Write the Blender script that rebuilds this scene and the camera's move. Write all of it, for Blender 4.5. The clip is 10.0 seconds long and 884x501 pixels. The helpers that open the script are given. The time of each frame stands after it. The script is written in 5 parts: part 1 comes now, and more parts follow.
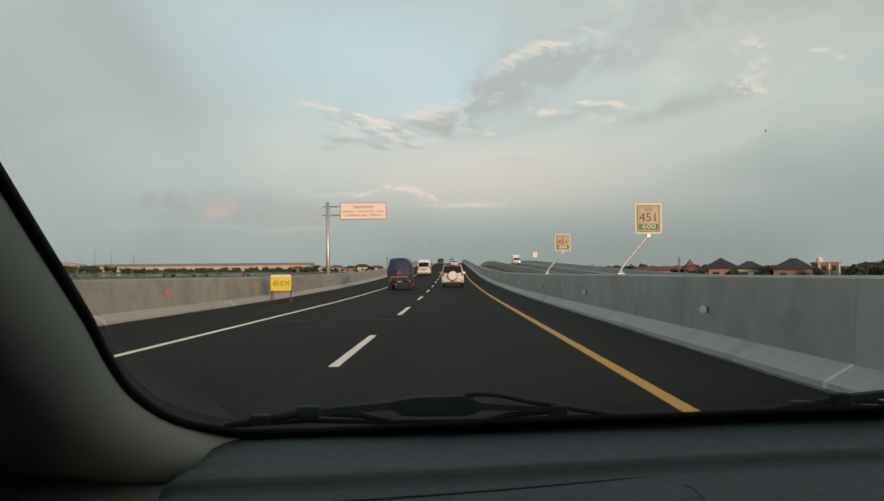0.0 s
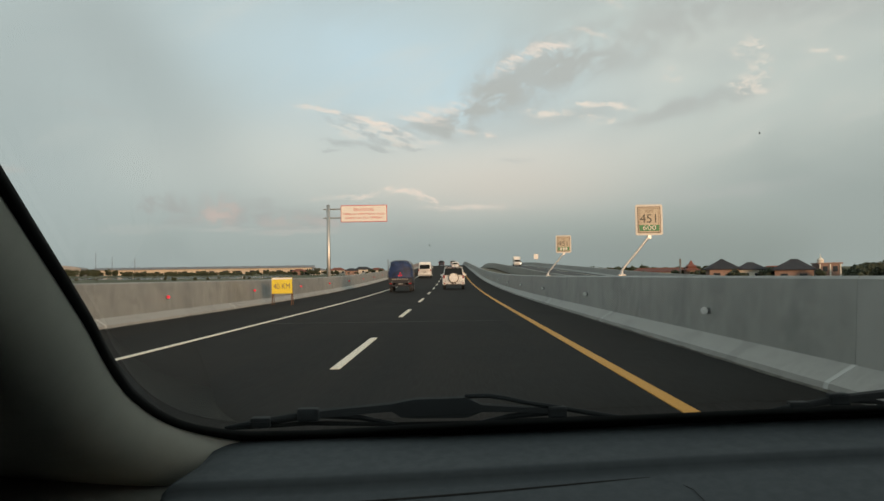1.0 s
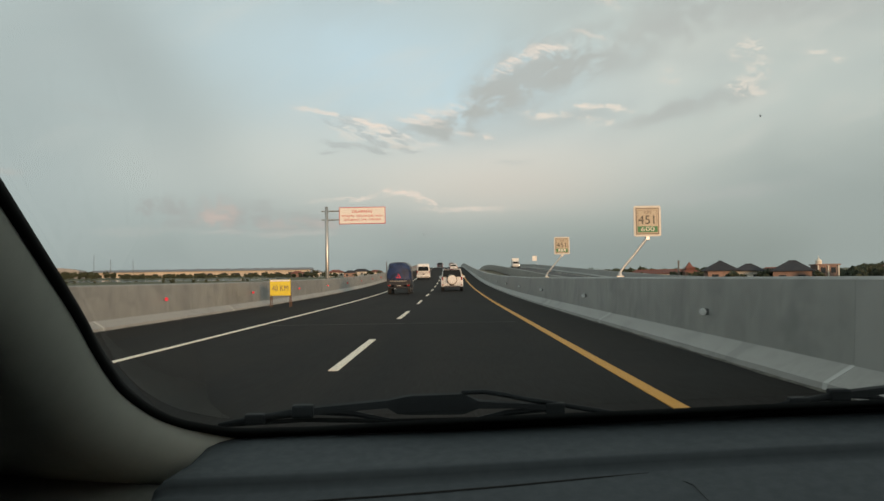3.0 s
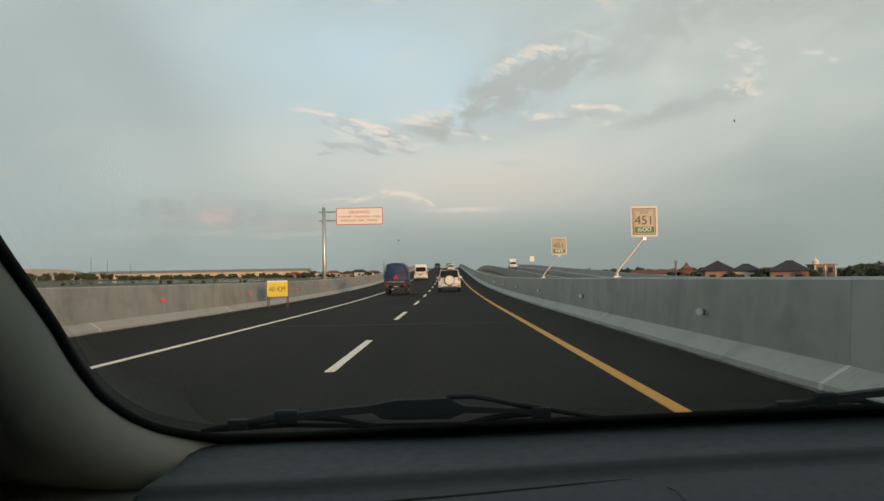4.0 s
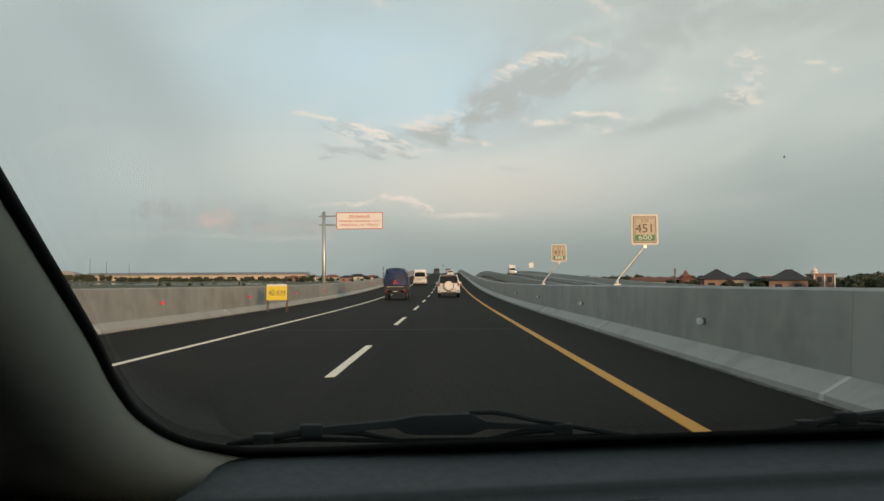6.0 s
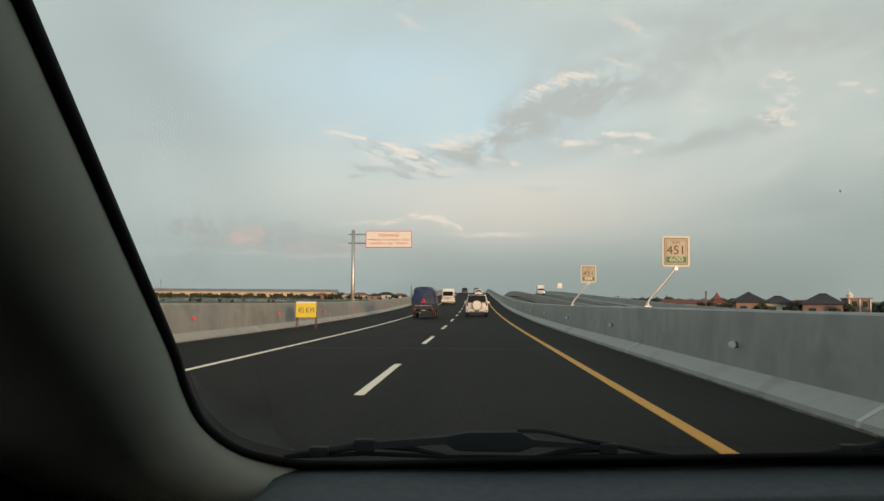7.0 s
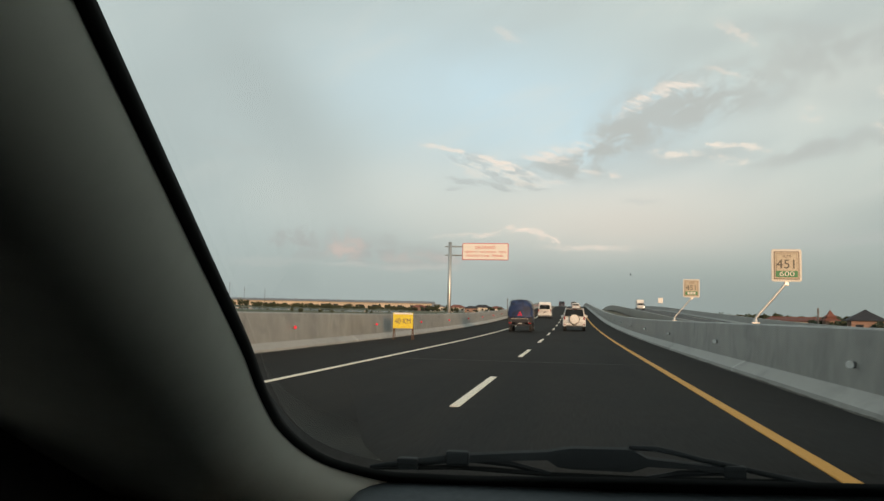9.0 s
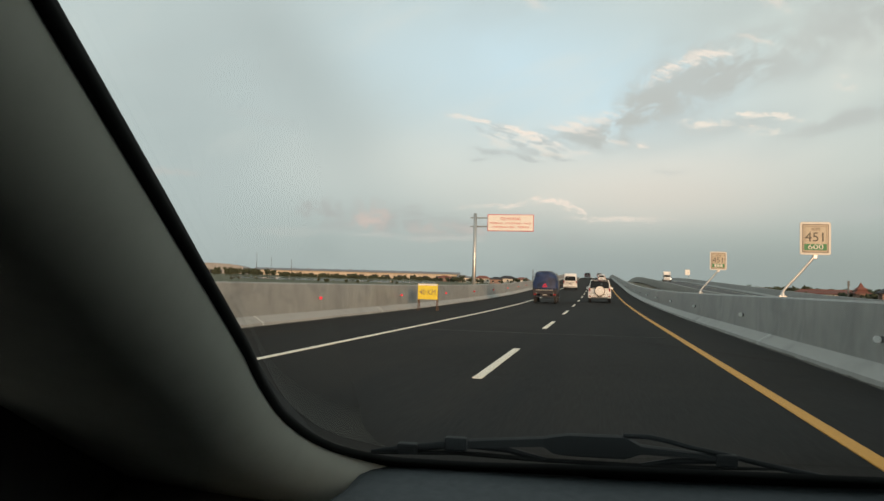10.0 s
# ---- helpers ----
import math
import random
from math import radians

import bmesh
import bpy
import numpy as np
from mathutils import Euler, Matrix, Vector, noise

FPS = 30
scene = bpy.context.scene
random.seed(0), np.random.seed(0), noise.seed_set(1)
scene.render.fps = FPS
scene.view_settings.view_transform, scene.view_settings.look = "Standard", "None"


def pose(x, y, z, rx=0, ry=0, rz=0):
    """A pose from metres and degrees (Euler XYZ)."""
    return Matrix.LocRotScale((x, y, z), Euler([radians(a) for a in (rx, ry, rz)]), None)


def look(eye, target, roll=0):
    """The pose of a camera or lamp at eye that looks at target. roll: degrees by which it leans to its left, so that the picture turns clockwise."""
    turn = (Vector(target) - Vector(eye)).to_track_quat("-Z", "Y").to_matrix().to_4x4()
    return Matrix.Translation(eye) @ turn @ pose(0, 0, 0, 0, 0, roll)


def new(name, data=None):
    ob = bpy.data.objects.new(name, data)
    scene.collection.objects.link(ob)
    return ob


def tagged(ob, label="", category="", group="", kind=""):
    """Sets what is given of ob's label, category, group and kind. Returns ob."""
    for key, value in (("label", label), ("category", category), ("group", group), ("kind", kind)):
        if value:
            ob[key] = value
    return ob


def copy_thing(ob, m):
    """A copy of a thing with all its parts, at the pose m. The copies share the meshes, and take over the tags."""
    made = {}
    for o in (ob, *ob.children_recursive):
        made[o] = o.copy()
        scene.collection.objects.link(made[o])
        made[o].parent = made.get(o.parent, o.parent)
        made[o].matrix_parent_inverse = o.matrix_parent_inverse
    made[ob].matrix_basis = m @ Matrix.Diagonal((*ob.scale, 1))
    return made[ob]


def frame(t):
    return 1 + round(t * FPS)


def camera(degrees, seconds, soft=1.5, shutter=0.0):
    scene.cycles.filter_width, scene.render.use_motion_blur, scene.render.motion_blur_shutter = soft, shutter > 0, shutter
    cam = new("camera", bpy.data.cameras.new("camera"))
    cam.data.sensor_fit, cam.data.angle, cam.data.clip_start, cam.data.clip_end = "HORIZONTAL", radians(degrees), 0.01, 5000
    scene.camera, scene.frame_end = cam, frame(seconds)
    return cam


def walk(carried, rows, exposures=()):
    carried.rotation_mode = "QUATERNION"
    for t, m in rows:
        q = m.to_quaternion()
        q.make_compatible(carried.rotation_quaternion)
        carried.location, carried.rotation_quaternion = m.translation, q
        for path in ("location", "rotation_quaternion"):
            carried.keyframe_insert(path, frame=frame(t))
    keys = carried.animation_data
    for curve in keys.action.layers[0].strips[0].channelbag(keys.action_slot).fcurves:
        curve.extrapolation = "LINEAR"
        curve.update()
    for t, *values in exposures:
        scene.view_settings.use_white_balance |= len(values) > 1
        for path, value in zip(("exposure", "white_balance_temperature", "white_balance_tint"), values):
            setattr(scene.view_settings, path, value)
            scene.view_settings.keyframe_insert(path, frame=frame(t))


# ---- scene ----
# ------------------------------------------------------------------ camera
EYE_H = 1.2052
cam = camera(58.0, 10.0, soft=1.5)
# seconds, x, y, z from the seat's eye point, yaw, pitch, roll
ROWS = [
    (0, 0.010, -0.005, -0.000, 0.681, 1.676, 0.659),
    (0.5, 0.003, -0.006, 0.005, 0.925, 1.725, 0.816),
    (1, 0.012, -0.009, -0.000, 0.746, 1.833, 0.898),
    (1.5, -0.009, -0.015, 0.002, 0.546, 1.839, 1.074),
    (2, -0.010, -0.015, -0.003, 0.533, 1.894, 0.904),
    (2.5, 0.000, -0.007, -0.010, 0.679, 1.937, 0.953),
    (4, 0.030, 0.009, -0.005, 0.463, 2.008, 1.078),
    (4.5, 0.016, 0.004, -0.009, 0.319, 1.945, 0.967),
    (5, 0.033, 0.009, -0.019, -0.024, 1.673, 0.834),
    (6.5, -0.022, -0.018, 0.019, 1.003, 3.156, -0.114),
    (7, -0.029, -0.036, 0.011, 2.383, 3.764, -0.318),
    (7.5, 0.030, -0.014, 0.031, 3.387, 3.721, -0.338),
    (8, 0.027, 0.029, -0.010, 4.787, 3.636, -0.155),
    (8.5, -0.006, 0.050, -0.011, 6.872, 4.346, -0.452),
    (9, -0.039, 0.057, -0.005, 9.262, 4.584, -1.214),
    (9.5, -0.044, 0.051, 0.016, 10.514, 3.763, -2.079),
    (10, -0.006, 0.038, 0.019, 11.078, 2.447, -1.492),
]
walk(cam, [(t, pose(x, y, EYE_H + z, 90 + p, r, w)) for t, x, y, z, w, p, r in ROWS],
     exposures=((0.0, 0.0), (5.0, 0.0), (7.0, 0.06), (8.5, 0.08), (9.0, 0.13), (10.0, 0.17)))

# ------------------------------------------------------------------ light
SUN_ELEV, SUN_SIDE = 5.5, 27.0      # low evening sun behind the car, a little to its right
sun = new("sun", bpy.data.lights.new("sun", "SUN"))
sun.data.energy, sun.data.angle, sun.data.color = 3.0, radians(8.0), (1.0, 0.63, 0.38)
sun_from = Vector((math.sin(radians(SUN_SIDE)), -math.cos(radians(SUN_SIDE)), math.tan(radians(SUN_ELEV))))
sun.matrix_world = look(sun_from * 50, (0, 0, 0))

world = bpy.data.worlds.new("evening_sky")
scene.world = world
world.use_nodes = True
W = world.node_tree
W.nodes.clear()


class Graph:
    """Small helper that writes node trees as arithmetic."""

    def __init__(self, tree):
        self.tree = tree

    def node(self, kind):
        return self.tree.nodes.new(kind)

    def put(self, socket, value):
        if hasattr(value, "is_linked"):
            self.tree.links.new(value, socket)
        else:
            socket.default_value = value

    def math(self, op, a, b=0.0, c=0.0, clamp=False):
        n = self.node("ShaderNodeMath")
        n.operation, n.use_clamp = op, clamp
        for s, v in zip(n.inputs, (a, b, c)):
            self.put(s, v)
        return n.outputs[0]

    def mix(self, fac, a, b, how="MIX"):
        n = self.node("ShaderNodeMix")
        n.data_type, n.blend_type, n.clamp_factor = "RGBA", how, True
        self.put(n.inputs["Factor"], fac)
        for s, v in ((n.inputs[6], a), (n.inputs[7], b)):
            self.put(s, (*v, 1.0) if isinstance(v, tuple) and len(v) == 3 else v)
        return n.outputs[2]

    def noise(self, vector, scale, detail=4.0, rough=0.55, warp=0.0):
        n = self.node("ShaderNodeTexNoise")
        self.put(n.inputs["Vector"], vector)
        n.inputs["Scale"].default_value, n.inputs["Detail"].default_value = scale, detail
        n.inputs["Roughness"].default_value, n.inputs["Distortion"].default_value = rough, warp
        return n.outputs[0]

    def span(self, value, a, b, c=0.0, d=1.0, smooth=True):
        n = self.node("ShaderNodeMapRange")
        n.interpolation_type, n.clamp = "SMOOTHSTEP" if smooth else "LINEAR", True
        for s, v in zip(n.inputs, (value, a, b, c, d)):
            self.put(s, v)
        return n.outputs[0]

    def join(self, x, y, z=0.0):
        n = self.node("ShaderNodeCombineXYZ")
        for s, v in zip(n.inputs, (x, y, z)):
            self.put(s, v)
        return n.outputs[0]


g = Graph(W)
axis = g.node("ShaderNodeSeparateXYZ")
W.links.new(g.node("ShaderNodeTexCoord").outputs["Generated"], axis.inputs[0])
dx, dy, dz = axis.outputs
ahead = g.math("MAXIMUM", g.math("ABSOLUTE", dy), 0.05)
su = g.math("DIVIDE", dx, ahead)            # sideways
sv = g.math("DIVIDE", dz, ahead)            # upwards
sky = g.node("ShaderNodeTexSky")
sky.sky_type, sky.sun_disc = "NISHITA", False
sky.sun_elevation, sky.sun_rotation = radians(SUN_ELEV), radians(180 - SUN_SIDE)
sky.air_density, sky.dust_density, sky.ozone_density = 1.0, 1.5, 1.5

soft = g.noise(g.join(su, g.math("MULTIPLY", sv, 2.0)), 3.0, 4.0, 0.5, 0.5)


def fibres(turn, along, across, seed, rough=0.62):
    """Streaky noise that runs at an angle across the sky."""
    c, s = math.cos(radians(turn)), math.sin(radians(turn))
    p = g.math("ADD", g.math("MULTIPLY", su, c * along), g.math("MULTIPLY", sv, s * along))
    q = g.math("ADD", g.math("MULTIPLY", su, -s * across), g.math("MULTIPLY", sv, c * across))
    return g.noise(g.join(p, q, seed), 1.0, 6.0, rough, 0.35)


level = fibres(0, 48.0, 105.0, 7.7, 0.68)           # flat decks and wisps
falling = fibres(-19, 30.0, 125.0, 3.1, 0.68)      # combed wisps that fall to the right
rising = fibres(25, 26.0, 38.0, 9.3, 0.66)         # the long bank that climbs to the right
puff = fibres(0, 46.0, 58.0, 1.7, 0.6)       # cauliflower edges
drift = fibres(20, 5.0, 14.0, 5.5, 0.55)     # thin high cloud

# the sky's coordinates, torn at two sizes, so that every edge is uneven
def tear(scale, wide, tall, x, z):
    n = g.node("ShaderNodeTexNoise")
    g.put(n.inputs["Vector"], g.join(su, g.math("MULTIPLY", sv, 1.8), scale))
    n.inputs["Scale"].default_value, n.inputs["Detail"].default_value, n.inputs["Roughness"].default_value = scale, 4.0, 0.65
    pull = g.node("ShaderNodeSeparateColor")
    W.links.new(n.outputs["Color"], pull.inputs[0])
    return (g.math("ADD", x, g.math("MULTIPLY", g.math("SUBTRACT", pull.outputs[0], 0.5), wide)),
            g.math("ADD", z, g.math("MULTIPLY", g.math("SUBTRACT", pull.outputs[1], 0.5), tall)))


tu, tv = tear(22.0, 0.040, 0.018, su, sv)
tu, tv = tear(85.0, 0.022, 0.011, tu, tv)


def blob(cu, cv, ru, rv, turn=0.0, x=su, z=sv):
    """A soft oval of the sky, 1 at its middle; turn in degrees."""
    a, b = g.math("SUBTRACT", x, cu), g.math("SUBTRACT", z, cv)
    c, s = math.cos(radians(turn)), math.sin(radians(turn))
    p = g.math("ADD", g.math("MULTIPLY", a, c / ru), g.math("MULTIPLY", b, s / ru))
    q = g.math("ADD", g.math("MULTIPLY", a, -s / rv), g.math("MULTIPLY", b, c / rv))
    r2 = g.math("ADD", g.math("MULTIPLY", p, p), g.math("MULTIPLY", q, q))
    return g.math("EXPONENT", g.math("MULTIPLY", r2, -1.0))


def clouds(tone, rows, texture, colour, low, high, grow=1.0):
    """Lays torn, streaked ovals over the tone: u, v, ru, rv, turn, strength."""
    weave = g.span(texture, low, high)
    for cu, cv, ru, rv, turn, much in rows:
        shape = g.math("MULTIPLY", blob(cu, cv, ru * grow, rv * grow, turn, tu, tv), weave)
        tone = g.mix(g.math("MULTIPLY", g.span(shape, 0.02, 0.75), much, clamp=True), tone, colour)
    return tone


low_tone = g.mix(g.span(su, -0.10, 0.40), (3.35, 4.0, 4.15), (3.05, 3.6, 3.55))
high_tone = g.mix(g.span(su, -0.25, 0.35), (5.35, 6.2, 6.35), (6.1, 6.75, 6.6))
veil = g.mix(g.span(sv, 0.02, 0.165), low_tone, high_tone)
veil = g.mix(g.math("MULTIPLY", g.span(soft, 0.42, 0.64), 0.4), veil, (4.7, 5.45, 5.55))
tone = g.mix(0.92, sky.outputs[0], veil)
# broad tints: u, v, ru, rv, turn, strength, colour
TINTS = [
    (0.04, 0.140, 0.24, 0.058, 2, 0.8, (7.5, 7.05, 6.4)),
    (0.09, 0.110, 0.13, 0.03, 0, 0.35, (6.8, 6.0, 5.4)),
    (-0.26, 0.165, 0.20, 0.05, 0, 0.5, (6.8, 7.1, 6.8)),
    (-0.10, 0.275, 0.26, 0.09, -8, 0.85, (5.6, 7.25, 8.3)),
    (0.02, 0.225, 0.12, 0.036, 10, 0.65, (5.8, 7.4, 8.3)),
    (-0.40, 0.275, 0.18, 0.060, -52, 0.85, (4.05, 4.7, 4.85)),
    (-0.56, 0.20, 0.16, 0.24, 0, 0.75, (4.0, 4.75, 4.95)),
    (0.54, 0.12, 0.24, 0.09, 4, 0.85, (3.4, 3.95, 3.95)),
    (0.50, 0.34, 0.22, 0.07, 6, 0.5, (4.6, 5.0, 5.0)),
    (0.30, 0.275, 0.14, 0.04, 20, 0.35, (7.0, 7.1, 6.8)),
]
for cu, cv, ru, rv, turn, much, colour in TINTS:
    shape = g.math("MULTIPLY", blob(cu, cv, ru, rv, turn), g.span(soft, 0.25, 0.7, 0.75, 1.1))
    tone = g.mix(g.math("MULTIPLY", shape, much, clamp=True), tone, colour)
# thin high cloud: creamy and grey-blue mottling that thins out towards the horizon
high = g.span(sv, 0.08, 0.22)
tone = g.mix(g.math("MULTIPLY", g.math("MULTIPLY", g.span(drift, 0.50, 0.72), high), g.span(su, -0.45, 0.1, 0.10, 0.40)), tone, (7.1, 7.2, 6.9))
tone = g.mix(g.math("MULTIPLY", g.math("MULTIPLY", g.span(drift, 0.52, 0.30), high), g.span(su, -0.3, 0.2, 0.18, 0.45)), tone, (4.6, 5.2, 5.35))
# grey undersides of the long bank and the decks beside it
BANKS = [
    (0.1077, 0.2549, 0.0742, 0.0297, 26, 0.8), (0.0506, 0.2211, 0.0389, 0.017, 24, 0.75), (0.1648, 0.2656, 0.0424, 0.0212, 10, 0.55),
    (-0.0065, 0.1860, 0.0380, 0.0095, -8, 0.85), (0.0250, 0.2040, 0.0340, 0.0120, 26, 0.75), (0.2706, 0.2034, 0.0389, 0.0078, 20, 0.6), (0.3344, 0.2177, 0.053, 0.0106, 12, 0.6),
    (0.143, 0.1972, 0.0424, 0.0085, 4, 0.35), (0.3394, 0.1007, 0.0778, 0.0099, 4, 0.45), (0.3505, 0.3302, 0.1202, 0.0184, 8, 0.5),
    (0.2725, 0.3451, 0.0566, 0.0141, -12, 0.4), (0.2430, 0.2915, 0.0650, 0.0200, 18, 0.5), (0.4925, 0.3442, 0.0778, 0.0212, 0, 0.35), (-0.5814, 0.1453, 0.0318, 0.0042, -4, 0.7),
]
tone = clouds(tone, BANKS, rising, (4.75, 5.05, 5.05), 0.28, 0.60, 1.35)
DASHES = [
    (-0.1407, 0.1702, 0.0184, 0.0035, -8, 0.6), (-0.1535, 0.1623, 0.0085, 0.0021, 0, 0.55), (-0.1099, 0.1687, 0.0127, 0.0028, -14, 0.5),
    (-0.0849, 0.1601, 0.0113, 0.0028, -14, 0.6), (-0.0621, 0.1651, 0.0141, 0.0028, -10, 0.6), (-0.0371, 0.16, 0.0113, 0.0021, 0, 0.5),
    (0.0824, 0.1449, 0.0184, 0.0035, 2, 0.3), (-0.4529, 0.2198, 0.0424, 0.0071, -12, 0.2),
]
tone = clouds(tone, DASHES, level, (4.5, 4.9, 5.0), 0.30, 0.55, 1.25)
# combed wisps, then the rims that the low sun lights
FAN = [
    (-0.1029, 0.1853, 0.0389, 0.0141, -18, 0.42), (-0.0692, 0.1759, 0.0283, 0.0106, -20, 0.4), (-0.128, 0.1925, 0.0283, 0.0085, -14, 0.22),
]
tone = clouds(tone, FAN, falling, (4.7, 4.95, 5.0), 0.56, 0.40, 1.3)
tone = clouds(tone, FAN, falling, (7.7, 7.3, 6.8), 0.46, 0.60, 1.3)
RIMS = [
    (-0.1604, 0.2113, 0.0269, 0.0028, -10, 0.6), (-0.1137, 0.199, 0.0297, 0.0035, -16, 0.75), (-0.085, 0.191, 0.0212, 0.0049, -22, 0.7),
    (-0.0621, 0.1795, 0.0184, 0.0042, -26, 0.5), (-0.035, 0.1701, 0.0156, 0.0035, -12, 0.3), (-0.0408, 0.2025, 0.017, 0.0057, 8, 0.75),
    (-0.0136, 0.1945, 0.017, 0.0035, -12, 0.5), (0.0491, 0.1765, 0.0092, 0.0028, 0, 0.7), (0.0206, 0.1808, 0.0113, 0.0028, -8, 0.4),
    (0.0042, 0.2125, 0.0156, 0.0071, 30, 0.5), (0.0685, 0.2615, 0.0156, 0.0057, 24, 0.5), (0.1043, 0.2817, 0.0226, 0.0064, 24, 0.6),
    (0.1329, 0.2896, 0.0156, 0.0042, 0, 0.8), (0.0936, 0.2752, 0.0113, 0.0042, 18, 0.5),
]
tone = clouds(tone, RIMS, falling, (8.5, 7.7, 7.1), 0.34, 0.62, 1.3)
EDGES = [
    (0.1616, 0.2144, 0.0127, 0.0028, -2, 0.95), (0.1189, 0.203, 0.0156, 0.0042, 0, 0.7), (0.2012, 0.2086, 0.0184, 0.0028, -2, 0.75),
    (0.1685, 0.1928, 0.0127, 0.0042, 0, 0.55), (0.2032, 0.1921, 0.0099, 0.0028, 0, 0.5), (0.143, 0.2008, 0.0283, 0.0071, 4, 0.3),
    (0.3816, 0.2881, 0.0113, 0.0078, 0, 0.55), (0.3888, 0.2578, 0.0113, 0.0141, 10, 0.42), (0.3608, 0.2752, 0.0064, 0.0049, 0, 0.4),
    (0.3714, 0.2363, 0.017, 0.0064, -6, 0.6), (0.3804, 0.2255, 0.0141, 0.0042, 0, 0.5), (0.277, 0.2581, 0.0064, 0.0057, 0, 0.3),
    (0.2824, 0.2422, 0.0092, 0.0035, 0, 0.35), (0.4625, 0.2742, 0.0099, 0.0042, 0, 0.6), (0.4933, 0.2662, 0.0092, 0.0028, 0, 0.5),
]
tone = clouds(tone, EDGES, level, (8.5, 7.8, 7.1), 0.36, 0.62, 1.45)
STREAKS = [
    (0.1984, 0.3512, 0.0212, 0.0057, -36, 0.4), (0.1794, 0.304, 0.0184, 0.0042, -20, 0.35), (-0.086, 0.3598, 0.017, 0.0064, -20, 0.3),
    (-0.1344, 0.1013, 0.0389, 0.0028, 4, 0.35), (-0.0974, 0.1071, 0.0184, 0.0021, 10, 0.55), (-0.0718, 0.1106, 0.017, 0.0035, -2, 0.9),
    (-0.0454, 0.1056, 0.0156, 0.0035, -16, 0.8), (-0.0234, 0.0964, 0.0127, 0.0028, -28, 0.8), (0.0043, 0.0864, 0.0339, 0.0028, 0, 0.5),
    (0.0539, 0.085, 0.0283, 0.0028, -2, 0.25),
]
tone = clouds(tone, STREAKS, level, (8.5, 7.5, 6.8), 0.28, 0.58, 1.2)
# cumulus over the fields: grey-rose puffs, one lit pink, a pale haze line under them
PUFFS = [
    (-0.3814, 0.0963, 0.0085, 0.0085, 0, 0.55), (-0.3505, 0.0977, 0.0099, 0.0078, 0, 0.5), (-0.3438, 0.0877, 0.0099, 0.0078, 0, 0.45),
    (-0.2915, 0.0877, 0.024, 0.0134, 0, 0.5), (-0.2343, 0.0949, 0.0099, 0.0064, 0, 0.4), (-0.2627, 0.0777, 0.0283, 0.0078, 0, 0.45),
    (-0.2054, 0.072, 0.0389, 0.0092, 0, 0.4), (-0.1626, 0.0692, 0.0198, 0.0064, 0, 0.3), (-0.3378, 0.0755, 0.0212, 0.0057, 0, 0.35),
    (-0.0417, 0.058, 0.0184, 0.0064, 0, 0.25),
]
tone = clouds(tone, PUFFS, puff, (4.0, 4.1, 4.15), 0.32, 0.56, 1.45)
PINK = [
    (-0.29, 0.0863, 0.017, 0.012, 0, 0.6), (-0.2999, 0.0777, 0.0156, 0.0057, 0, 0.4), (-0.2054, 0.072, 0.0311, 0.0049, 0, 0.3),
    (-0.1555, 0.0685, 0.0127, 0.0042, 0, 0.3),
]
tone = clouds(tone, PINK, puff, (6.2, 5.25, 4.9), 0.34, 0.58, 1.3)
PALE = [
    (-0.191, 0.0592, 0.0424, 0.0028, 0, 0.3), (-0.2839, 0.0634, 0.0283, 0.0021, 0, 0.25), (-0.3986, 0.0662, 0.0424, 0.0042, 0, 0.12),
]
tone = clouds(tone, PALE, level, (6.3, 6.0, 5.7), 0.2, 0.5, 1.3)
tone = g.mix(1.0, tone, (1.035, 1.0, 0.955), "MULTIPLY")
back = g.node("ShaderNodeBackground")
back.inputs["Strength"].default_value = 0.1
W.links.new(tone, back.inputs["Color"])
W.links.new(back.outputs[0], g.node("ShaderNodeOutputWorld").inputs[0])


